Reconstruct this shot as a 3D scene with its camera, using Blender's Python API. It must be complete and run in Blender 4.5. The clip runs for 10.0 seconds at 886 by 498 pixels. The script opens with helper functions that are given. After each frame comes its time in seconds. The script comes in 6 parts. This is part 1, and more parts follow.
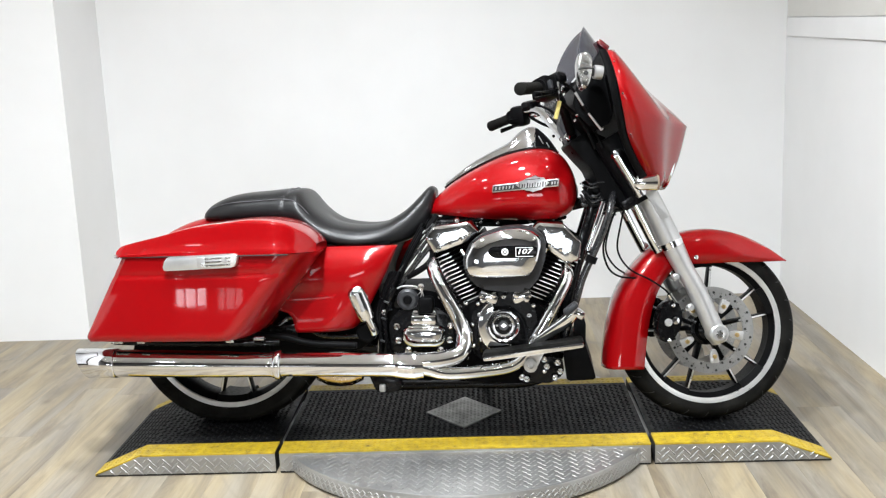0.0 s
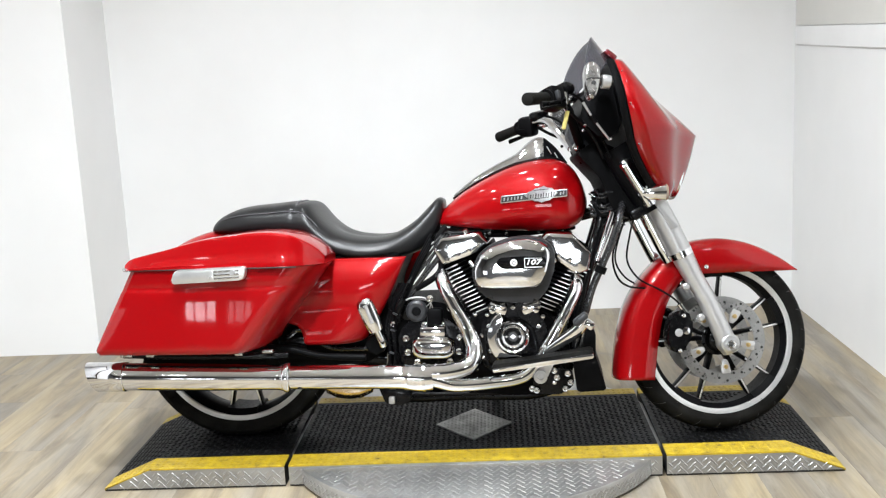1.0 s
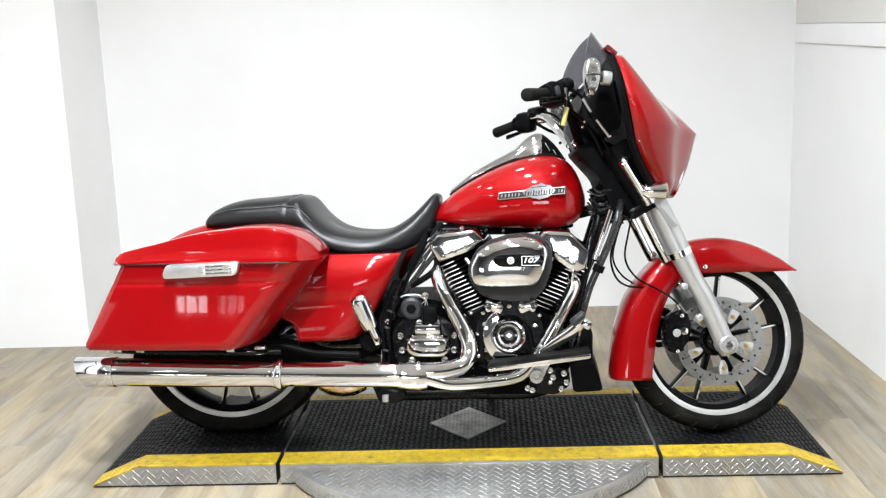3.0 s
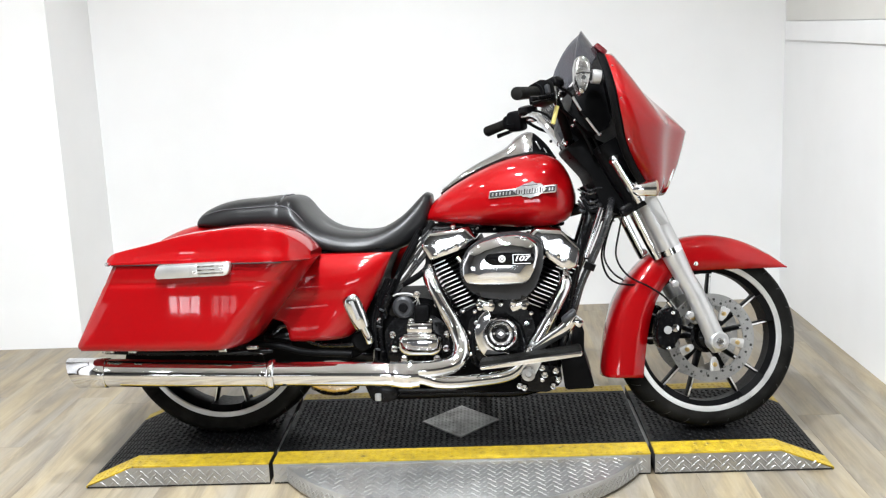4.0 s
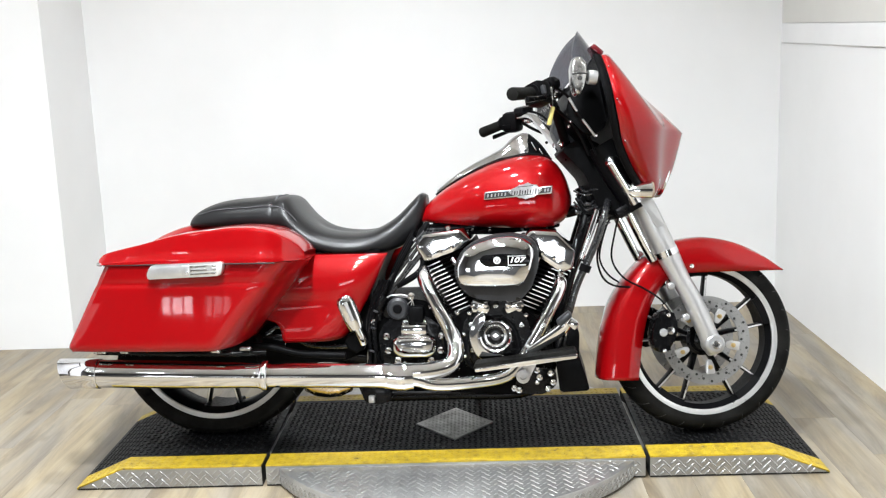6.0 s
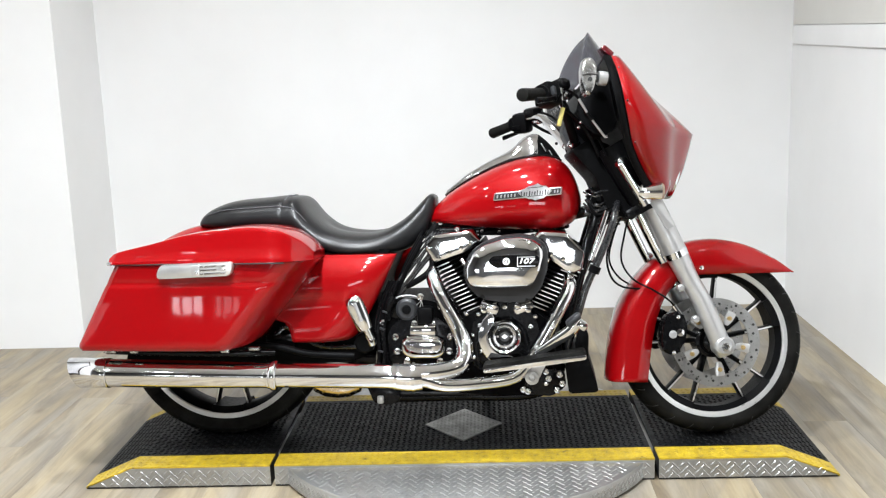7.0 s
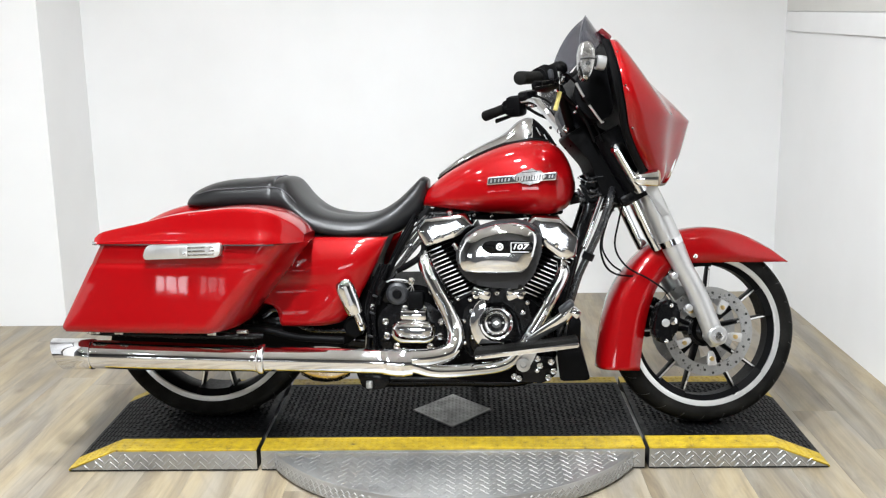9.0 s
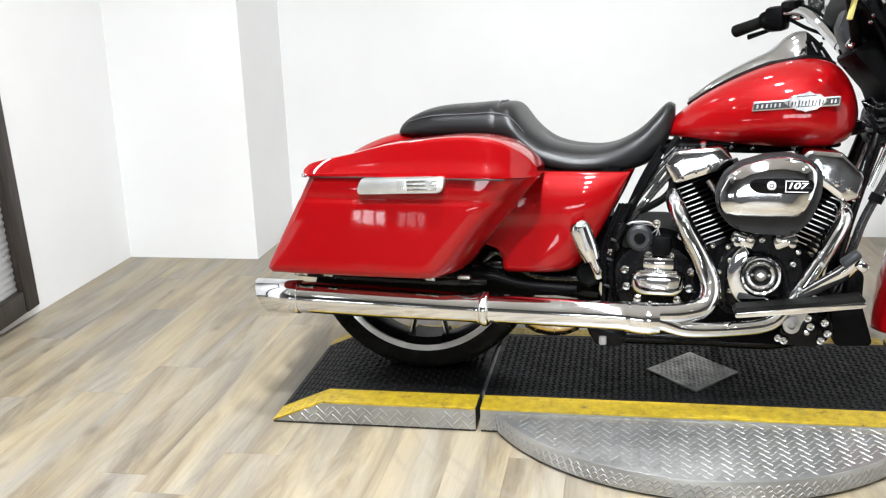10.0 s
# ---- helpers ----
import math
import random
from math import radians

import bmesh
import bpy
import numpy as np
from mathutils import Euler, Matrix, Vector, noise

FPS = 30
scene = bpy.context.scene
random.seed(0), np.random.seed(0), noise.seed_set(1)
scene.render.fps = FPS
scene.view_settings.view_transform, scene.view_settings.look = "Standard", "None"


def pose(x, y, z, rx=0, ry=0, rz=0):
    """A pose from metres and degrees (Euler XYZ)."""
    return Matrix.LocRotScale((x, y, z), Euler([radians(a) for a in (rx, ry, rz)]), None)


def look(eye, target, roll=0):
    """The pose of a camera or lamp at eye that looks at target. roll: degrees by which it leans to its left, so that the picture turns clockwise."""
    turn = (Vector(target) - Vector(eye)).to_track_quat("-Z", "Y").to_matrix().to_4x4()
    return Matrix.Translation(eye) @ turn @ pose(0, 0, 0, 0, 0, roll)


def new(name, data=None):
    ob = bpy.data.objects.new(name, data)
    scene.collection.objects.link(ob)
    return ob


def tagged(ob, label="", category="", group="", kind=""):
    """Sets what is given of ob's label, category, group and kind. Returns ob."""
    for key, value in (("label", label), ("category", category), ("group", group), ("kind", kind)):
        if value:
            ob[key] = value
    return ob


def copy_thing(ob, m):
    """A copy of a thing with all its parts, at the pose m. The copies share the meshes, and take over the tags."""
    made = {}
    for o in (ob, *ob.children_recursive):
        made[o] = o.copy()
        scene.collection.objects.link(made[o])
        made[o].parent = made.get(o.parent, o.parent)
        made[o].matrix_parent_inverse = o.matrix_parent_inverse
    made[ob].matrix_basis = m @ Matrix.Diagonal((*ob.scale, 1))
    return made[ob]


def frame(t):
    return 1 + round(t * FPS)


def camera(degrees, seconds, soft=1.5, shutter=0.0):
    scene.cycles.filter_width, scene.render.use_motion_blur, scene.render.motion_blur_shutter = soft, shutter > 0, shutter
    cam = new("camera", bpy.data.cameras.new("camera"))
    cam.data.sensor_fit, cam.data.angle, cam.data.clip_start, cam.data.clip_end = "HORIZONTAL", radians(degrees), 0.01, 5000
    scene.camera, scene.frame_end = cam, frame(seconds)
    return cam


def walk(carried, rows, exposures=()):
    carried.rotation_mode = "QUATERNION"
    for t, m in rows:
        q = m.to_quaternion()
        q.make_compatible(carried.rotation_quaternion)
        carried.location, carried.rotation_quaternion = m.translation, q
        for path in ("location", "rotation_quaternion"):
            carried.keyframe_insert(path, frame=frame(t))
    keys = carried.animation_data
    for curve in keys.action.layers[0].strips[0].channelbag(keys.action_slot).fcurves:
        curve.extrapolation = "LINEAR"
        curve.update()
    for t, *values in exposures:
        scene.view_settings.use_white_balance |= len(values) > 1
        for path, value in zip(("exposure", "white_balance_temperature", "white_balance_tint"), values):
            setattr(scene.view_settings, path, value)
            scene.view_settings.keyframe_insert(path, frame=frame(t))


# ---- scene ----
cam = camera(47.5, 10.0, 1.25)
PATH = [
    (0, (0.073, -3.316, 1.307), (-0.01, -1.356, 0.915), -2.3),
    (0.5, (0.077, -3.316, 1.301), (-0.017, -1.353, 0.929), -2.5),
    (1, (0.077, -3.308, 1.302), (-0.025, -1.345, 0.935), -2.8),
    (1.5, (0.066, -3.302, 1.307), (-0.037, -1.34, 0.937), -2.7),
    (2, (0.066, -3.296, 1.299), (-0.044, -1.332, 0.938), -2.7),
    (2.5, (0.061, -3.273, 1.307), (-0.044, -1.313, 0.922), -2.2),
    (3, (0.065, -3.263, 1.304), (-0.023, -1.302, 0.924), -2.1),
    (3.2, (0.067, -3.264, 1.304), (-0.009, -1.301, 0.924), -2.4),
    (4.3, (0.075, -3.273, 1.303), (-0.003, -1.312, 0.921), -2.4),
    (4.5, (0.075, -3.274, 1.303), (-0.005, -1.312, 0.922), -2.4),
    (5, (0.075, -3.264, 1.308), (0.0, -1.302, 0.925), -2.2),
    (5.5, (0.073, -3.256, 1.299), (0.006, -1.293, 0.921), -2.0),
    (5.7, (0.073, -3.254, 1.298), (0.008, -1.292, 0.918), -2.1),
    (6.8, (0.074, -3.251, 1.298), (-0.005, -1.288, 0.925), -2.0),
    (7, (0.074, -3.251, 1.297), (-0.011, -1.289, 0.921), -2.0),
    (7.5, (0.07, -3.254, 1.292), (-0.011, -1.291, 0.916), -2.1),
    (8, (0.071, -3.249, 1.294), (-0.009, -1.287, 0.913), -1.9),
    (8.5, (0.07, -3.24, 1.294), (-0.015, -1.279, 0.912), -2.0),
    (9, (0.037, -3.206, 1.302), (-0.01, -1.25, 0.886), -0.9),
    (9.2, (-0.012, -3.18, 1.299), (-0.04, -1.229, 0.861), -1.4),
    (9.4, (-0.073, -3.152, 1.296), (-0.104, -1.205, 0.841), -3.0),
    (9.5, (-0.104, -3.125, 1.289), (-0.165, -1.188, 0.795), -3.8),
    (9.6, (-0.136, -3.09, 1.283), (-0.214, -1.166, 0.742), -3.2),
    (9.7, (-0.166, -3.035, 1.276), (-0.275, -1.118, 0.715), -3.2),
    (9.8, (-0.19, -2.975, 1.268), (-0.345, -1.059, 0.716), -2.7),
    (9.9, (-0.21, -2.908, 1.254), (-0.443, -0.999, 0.707), -2.2),
    (10, (-0.22, -2.84, 1.237), (-0.573, -0.947, 0.697), -2.0),
]
walk(cam, [(t, look(eye, target, roll)) for t, eye, target, roll in PATH],
     [(0, -0.07), (1.0, -0.04), (2.5, 0.05), (5.5, 0.06), (6.8, -0.05), (8.8, -0.06), (9.6, -0.06), (10, -0.02)])

# ---- light ----
world = bpy.data.worlds.new("world")
scene.world = world
world.use_nodes = True
wn, wl = world.node_tree.nodes, world.node_tree.links
sky = wn.new("ShaderNodeTexSky")
sky.sky_type, sky.sun_disc = "NISHITA", False
sky.sun_elevation, sky.sun_rotation = radians(38), radians(200)
wn["Background"].inputs["Strength"].default_value = 0.12
wl.new(sky.outputs["Color"], wn["Background"].inputs["Color"])

CEIL = 3.05
LAMP_W = 34.5
ROW_LEVEL = {-4.6: 0.42, -3.2: 1.05, -2.0: 1.9, -0.8: 0.80, 0.5: 0.14}
lamp_spots = [(x, y) for y in (-4.6, -3.2, -2.0, -0.8, 0.5) for x in ((-3.0, -0.45, 2.1) if y < -1.6 else (-1.7, -0.45, 0.8))]
for lx, ly in lamp_spots:
    ld = bpy.data.lights.new("ceiling_lamp", "AREA")
    ld.shape, ld.size, ld.energy, ld.color = "DISK", 0.17, LAMP_W * ROW_LEVEL[ly] * (0.41 if lx < -1 else 0.26 if lx > 0.5 else 1.95), (0.905, 0.955, 1.0)
    ld.spread = radians(156)
    lo = new("ceiling_lamp", ld)
    lo.matrix_world = pose(lx, ly, CEIL - 0.075)
for wx, wz, sx, sz, power in ((-3.54, 0.665, 0.68, 0.2, 1.0), (-2.65, 0.665, 0.5, 0.2, 0.6), (-0.5, 0.92, 1.86, 0.46, 9.0)):
    wd = bpy.data.lights.new("window_daylight", "AREA")
    wd.shape, wd.size, wd.size_y, wd.energy, wd.color = "RECTANGLE", sx, sz, power, (0.93, 0.97, 1.0)
    wo = new("window_daylight", wd)
    wo.matrix_world = look((wx, -6.908, wz), (wx, 0.0, wz))


# ---- materials ----
def material(name, color, rough=0.5, metal=0.0, coat=0.0, spec=0.5):
    m = bpy.data.materials.new(name)
    m.use_nodes = True
    b = m.node_tree.nodes["Principled BSDF"]
    b.inputs["Base Color"].default_value = (*color, 1)
    b.inputs["Roughness"].default_value = rough
    b.inputs["Metallic"].default_value = metal
    b.inputs["Coat Weight"].default_value = coat
    b.inputs["Coat Roughness"].default_value = 0.03
    b.inputs["Specular IOR Level"].default_value = spec
    return m


def node(m, kind, **sets):
    n = m.node_tree.nodes.new(kind)
    for k, v in sets.items():
        if k in n.inputs:
            n.inputs[k].default_value = v
    return n


def link(m, a, b):
    m.node_tree.links.new(a, b)


def coords(m, which="Object"):
    return node(m, "ShaderNodeTexCoord").outputs[which]


def noisy(m, scale, detail=4.0, rough=0.55, vector=None):
    n = node(m, "ShaderNodeTexNoise")
    n.inputs["Scale"].default_value = scale
    n.inputs["Detail"].default_value = detail
    n.inputs["Roughness"].default_value = rough
    link(m, vector if vector is not None else coords(m), n.inputs["Vector"])
    return n.outputs["Fac"]


def ramp(m, fac, stops):
    r = node(m, "ShaderNodeValToRGB")
    el = r.color_ramp.elements
    while len(el) < len(stops):
        el.new(0.5)
    for e, (p, c) in zip(el, stops):
        e.position, e.color = p, (*c, 1) if len(c) == 3 else c
    link(m, fac, r.inputs["Fac"])
    return r.outputs["Color"]


def bsdf(m):
    return m.node_tree.nodes["Principled BSDF"]


def bump(m, height, strength=0.2, distance=0.002):
    b = node(m, "ShaderNodeBump")
    b.inputs["Strength"].default_value = strength
    b.inputs["Distance"].default_value = distance
    link(m, height, b.inputs["Height"])
    link(m, b.outputs["Normal"], bsdf(m).inputs["Normal"])


def grey(v):
    return (v, v, v)


def worn(m, base, amount=0.12, scale=7.0, rough=None, fine=90.0, relief=0.0):
    """Two scales of variation in colour and gloss."""
    a = tuple(c * (1 - amount) for c in base)
    b = tuple(min(1, c * (1 + amount)) for c in base)
    big = noisy(m, scale)
    link(m, ramp(m, big, [(0.3, a), (0.7, b)]), bsdf(m).inputs["Base Color"])
    small = noisy(m, fine, 3)
    if rough:
        link(m, ramp(m, small, [(0.3, grey(rough[0])), (0.7, grey(rough[1]))]), bsdf(m).inputs["Roughness"])
    if relief:
        bump(m, small, relief, 0.001)
    return m


PAINT = material("red_paint", (0.52, 0.008, 0.010), 0.36, 0.1, 1.0, 0.1)
flake = noisy(PAINT, 900.0, 1.0)
link(PAINT, ramp(PAINT, flake, [(0.35, (0.220, 0.0012, 0.0024)), (0.65, (0.298, 0.0018, 0.0034))]), bsdf(PAINT).inputs["Base Color"])

bsdf(PAINT).inputs["Coat IOR"].default_value = 1.40
bsdf(PAINT).inputs["Specular IOR Level"].default_value = 0.05
peel = node(PAINT, "ShaderNodeBump")
peel.inputs["Strength"].default_value, peel.inputs["Distance"].default_value = 0.06, 0.002
link(PAINT, noisy(PAINT, 16.0, 3.0), peel.inputs["Height"])
link(PAINT, peel.outputs["Normal"], bsdf(PAINT).inputs["Coat Normal"])

CHROME = material("chrome", (0.73, 0.735, 0.75), 0.05, 1.0)
smear = noisy(CHROME, 22.0, 5.0)
link(CHROME, ramp(CHROME, smear, [(0.35, grey(0.02)), (0.75, grey(0.09))]), bsdf(CHROME).inputs["Roughness"])
bump(CHROME, noisy(CHROME, 9.0, 2.0), 0.06, 0.002)
CASTCHROME = material("polished_cast_chrome", (0.73, 0.735, 0.75), 0.06, 1.0)
link(CASTCHROME, ramp(CASTCHROME, noisy(CASTCHROME, 40.0, 4.0), [(0.35, grey(0.04)), (0.75, grey(0.14))]), bsdf(CASTCHROME).inputs["Roughness"])
bump(CASTCHROME, noisy(CASTCHROME, 18.0, 1.0), 0.16, 0.004)
HEATED = worn(material("heat_tinted_chrome", (0.62, 0.50, 0.36), 0.18, 1.0), (0.62, 0.50, 0.36), 0.25, 16.0, (0.12, 0.3))
SATIN = worn(material("satin_aluminium", (0.76, 0.76, 0.76), 0.38, 0.7), (0.47, 0.47, 0.47), 0.08, 12.0, (0.30, 0.40), 60.0)
MACHINED = worn(material("machined_rim_edge", (0.80, 0.80, 0.80), 0.35, 0.8), (0.66, 0.66, 0.655), 0.08, 20.0, (0.27, 0.33), 30.0)
STEEL = worn(material("brushed_disc_steel", (0.50, 0.50, 0.49), 0.3, 1.0), (0.36, 0.36, 0.355), 0.1, 30.0, (0.25, 0.42), 140.0)
BLACK = worn(material("gloss_black", (0.006, 0.006, 0.0065), 0.2, 0.0, 0.5), (0.003, 0.003, 0.0033), 0.3, 10.0, (0.14, 0.3))
GUARD = worn(material("worn_gloss_black_tube", (0.012, 0.012, 0.013), 0.25, 0.0, 0.4), (0.012, 0.012, 0.013), 0.3, 12.0, (0.18, 0.32))
GRAPHITE = worn(material("graphite_satin", (0.035, 0.035, 0.036), 0.42), (0.020, 0.020, 0.021), 0.2, 14.0, (0.36, 0.5), 200.0)
SLATE = worn(material("dark_grey_plastic", (0.035, 0.037, 0.043), 0.45), (0.015, 0.016, 0.0185), 0.2, 14.0, (0.36, 0.5), 200.0)
RIMBLACK = worn(material("satin_black_rim", (0.004, 0.004, 0.0044), 0.42), (0.004, 0.004, 0.0044), 0.3, 10.0, (0.36, 0.5), 120.0)
bsdf(RIMBLACK).inputs["Specular IOR Level"].default_value = 0.06
CRINKLE = worn(material("black_powder_coat", (0.007, 0.007, 0.0075), 0.5), (0.0026, 0.0026, 0.0028), 0.3, 14.0, (0.38, 0.6), 320.0, 0.25)
PLASTIC = worn(material("black_plastic", (0.009, 0.009, 0.010), 0.45), (0.0030, 0.0030, 0.0033), 0.2, 8.0, (0.36, 0.55), 240.0, 0.1)
RUBBER = worn(material("tyre_rubber", (0.020, 0.020, 0.020), 0.65), (0.0078, 0.0076, 0.0070), 0.65, 14.0, (0.5, 0.75), 160.0, 0.3)
LEATHER = worn(material("black_vinyl", (0.010, 0.010, 0.011), 0.38), (0.007, 0.007, 0.0076), 0.3, 9.0, (0.28, 0.40), 320.0, 0.26)
STITCH = material("grey_piping", (0.10, 0.10, 0.11), 0.6)
BRASS = worn(material("brass_bolt", (0.55, 0.40, 0.18), 0.3, 1.0), (0.55, 0.40, 0.18), 0.15, 30.0)
YELLOWTAG = material("yellow_tag_card", (0.72, 0.62, 0.20), 0.6)
LENS = material("indicator_lens", (0.30, 0.22, 0.16), 0.12)
BADGE = worn(material("pewter_badge", (0.60, 0.60, 0.60), 0.28, 1.0), (0.60, 0.60, 0.60), 0.2, 60.0)
PEWTER = worn(material("dull_chrome", (0.45, 0.45, 0.44), 0.2, 1.0), (0.46, 0.455, 0.45), 0.15, 40.0, (0.16, 0.30))
SMOKECHROME = worn(material("grey_chrome", (0.5, 0.5, 0.5), 0.1, 1.0), (0.58, 0.58, 0.59), 0.12, 18.0, (0.05, 0.14))
BADGEDARK = material("badge_inlay", (0.03, 0.03, 0.03), 0.35)
WHITEMARK = material("white_mark", (0.75, 0.75, 0.75), 0.4)

SMOKE = material("smoked_screen", (0.10, 0.10, 0.11), 0.04)
bsdf(SMOKE).inputs["Transmission Weight"].default_value = 0.8
bsdf(SMOKE).inputs["Base Color"].default_value = (0.20, 0.20, 0.225, 1)
bsdf(SMOKE).inputs["IOR"].default_value = 1.2
REDLENS = material("red_visor", (0.10, 0.004, 0.008), 0.1, 0.0, 0.6)

WALLPAINT = material("white_wall_paint", (0.80, 0.795, 0.78), 0.6)
wv = noisy(WALLPAINT, 1.1, 4.0, 0.6, node(WALLPAINT, "ShaderNodeNewGeometry").outputs["Position"])
link(WALLPAINT, ramp(WALLPAINT, wv, [(0.3, (0.79, 0.79, 0.785)), (0.7, (0.845, 0.845, 0.845))]), bsdf(WALLPAINT).inputs["Base Color"])
bump(WALLPAINT, noisy(WALLPAINT, 130.0, 3.0), 0.12, 0.001)
TRIMPAINT = worn(material("white_trim_paint", (0.82, 0.82, 0.82), 0.4), (0.82, 0.82, 0.82), 0.03, 3.0)
CREAMPAINT = worn(material("cream_wall_paint", (0.765, 0.757, 0.72), 0.6), (0.765, 0.757, 0.72), 0.04, 2.5)
CEILPAINT = worn(material("ceiling_paint", (0.84, 0.84, 0.83), 0.8), (0.84, 0.84, 0.83), 0.04, 2.0)
BACKPAINT = worn(material("dark_grey_wall_paint", (0.14, 0.14, 0.145), 0.7), (0.14, 0.14, 0.145), 0.1, 1.5)
GLOW = material("lamp_diffuser", (0.9, 0.9, 0.9), 0.5)
bsdf(GLOW).inputs["Emission Color"].default_value = (1.0, 0.975, 0.94, 1)
bsdf(GLOW).inputs["Emission Strength"].default_value = 9.0
SKYGLOW = material("daylit_outside", (0.8, 0.85, 0.9), 0.8)
bsdf(SKYGLOW).inputs["Emission Color"].default_value = (0.92, 0.96, 1.0, 1)
bsdf(SKYGLOW).inputs["Emission Strength"].default_value = 9.0
DIMGLOW = material("shaded_outside", (0.8, 0.85, 0.9), 0.8)
bsdf(DIMGLOW).inputs["Emission Color"].default_value = (0.92, 0.96, 1.0, 1)
bsdf(DIMGLOW).inputs["Emission Strength"].default_value = 0.6
DARKWOOD = material("dark_stained_wood", (0.045, 0.034, 0.028), 0.5)
dg = node(DARKWOOD, "ShaderNodeMapping")
dg.inputs["Scale"].default_value = (30, 30, 2.5)
link(DARKWOOD, coords(DARKWOOD), dg.inputs["Vector"])
dwn = noisy(DARKWOOD, 3.0, 6.0, 0.65, dg.outputs["Vector"])
link(DARKWOOD, ramp(DARKWOOD, dwn, [(0.3, (0.010, 0.008, 0.007)), (0.55, (0.030, 0.022, 0.018)), (0.8, (0.085, 0.068, 0.058))]), bsdf(DARKWOOD).inputs["Base Color"])
RIBWHITE = worn(material("white_ribbed_sheet", (0.82, 0.82, 0.84), 0.35), (0.82, 0.82, 0.84), 0.04, 6.0)

for dull, gloss in ((CRINKLE, 0.02), (PLASTIC, 0.05), (RUBBER, 0.05), (LEATHER, 0.34), (BLACK, 0.12), (GRAPHITE, 0.2)):
    bsdf(dull).inputs["Specular IOR Level"].default_value = gloss
bsdf(BLACK).inputs["Coat Weight"].default_value = 0.06

# deck
MAT = worn(material("black_tread_rubber", (0.030, 0.031, 0.034), 0.5), (0.0034, 0.0035, 0.0038), 0.5, 5.0, (0.38, 0.62), 60.0)
YELLOW = material("yellow_safety_paint", (0.74, 0.50, 0.03), 0.5)
yw = noisy(YELLOW, 38.0, 6.0, 0.7)
link(YELLOW, ramp(YELLOW, yw, [(0.29, (0.10, 0.072, 0.03)), (0.41, (0.36, 0.248, 0.017)), (0.62, (0.50, 0.352, 0.016))]), bsdf(YELLOW).inputs["Base Color"])
bsdf(MAT).inputs["Specular IOR Level"].default_value = 0.13
PLATE = worn(material("aluminium_tread_plate", (0.5, 0.5, 0.5), 0.36, 0.8), (0.37, 0.37, 0.362), 0.2, 6.0, (0.28, 0.44), 40.0)
PLATEDIRTY = worn(material("scuffed_aluminium_plate", (0.42, 0.42, 0.41), 0.42, 0.85), (0.27, 0.27, 0.262), 0.4, 14.0, (0.34, 0.55), 50.0)
# near-black for underframe, holes and bores; also the shade in the floor gaps
UNDER = material("black_underframe_gap_shade", (0.02, 0.02, 0.02), 0.7)

# floor planks: tone by piece, streaks along the board, scuff rings round the turntable
OAK = material("oak_laminate", (0.3, 0.24, 0.16), 0.42)
info = node(OAK, "ShaderNodeObjectInfo")
pos = node(OAK, "ShaderNodeNewGeometry").outputs["Position"]
shift = node(OAK, "ShaderNodeVectorMath")
shift.operation = "MULTIPLY_ADD"
comb = node(OAK, "ShaderNodeCombineXYZ")
for k in ("X", "Y"):
    link(OAK, info.outputs["Random"], comb.inputs[k])
link(OAK, comb.outputs["Vector"], shift.inputs[0])
shift.inputs[1].default_value = (37.0, 91.0, 0.0)
link(OAK, pos, shift.inputs[2])
stretch = node(OAK, "ShaderNodeMapping")
stretch.inputs["Scale"].default_value = (10.0, 1.25, 1.0)
link(OAK, shift.outputs["Vector"], stretch.inputs["Vector"])
streak = noisy(OAK, 1.0, 6.0, 0.68, stretch.outputs["Vector"])
streak.node.inputs["Distortion"].default_value = 0.9
hue_map = node(OAK, "ShaderNodeMapping")
hue_map.inputs["Scale"].default_value = (7.0, 0.9, 1.0)
link(OAK, shift.outputs["Vector"], hue_map.inputs["Vector"])
hue = noisy(OAK, 1.0, 3.0, 0.6, hue_map.outputs["Vector"])
grainmap = node(OAK, "ShaderNodeMapping")
grainmap.inputs["Scale"].default_value = (95.0, 5.0, 1.0)
link(OAK, shift.outputs["Vector"], grainmap.inputs["Vector"])
grain = noisy(OAK, 1.0, 5.0, 0.6, grainmap.outputs["Vector"])
tan_tone = ramp(OAK, streak, [(0.29, (0.155, 0.120, 0.077)), (0.40, (0.238, 0.190, 0.124)), (0.50, (0.315, 0.258, 0.168)), (0.60, (0.375, 0.312, 0.208)), (0.72, (0.34, 0.292, 0.212))])
grey_tone = ramp(OAK, streak, [(0.29, (0.134, 0.113, 0.088)), (0.40, (0.196, 0.173, 0.142)), (0.50, (0.260, 0.235, 0.197)), (0.60, (0.312, 0.284, 0.238)), (0.72, (0.36, 0.320, 0.260))])
hue_mix = node(OAK, "ShaderNodeMix")
hue_mix.data_type = "RGBA"
link(OAK, ramp(OAK, hue, [(0.38, grey(0.0)), (0.62, grey(1.0))]), hue_mix.inputs[0])
link(OAK, tan_tone, hue_mix.inputs[6])
link(OAK, grey_tone, hue_mix.inputs[7])
tone = hue_mix.outputs[2]
tint = ramp(OAK, info.outputs["Random"], [(0.0, (0.83, 0.82, 0.815)), (0.5, (0.89, 0.88, 0.868)), (1.0, (0.94, 0.925, 0.895))])
mix = node(OAK, "ShaderNodeMix")
mix.data_type, mix.blend_type = "RGBA", "MULTIPLY"
mix.inputs[0].default_value = 1.0
link(OAK, tone, mix.inputs[6])
link(OAK, tint, mix.inputs[7])
fine = ramp(OAK, grain, [(0.3, grey(0.90)), (0.6, grey(1.04))])
mix2 = node(OAK, "ShaderNodeMix")
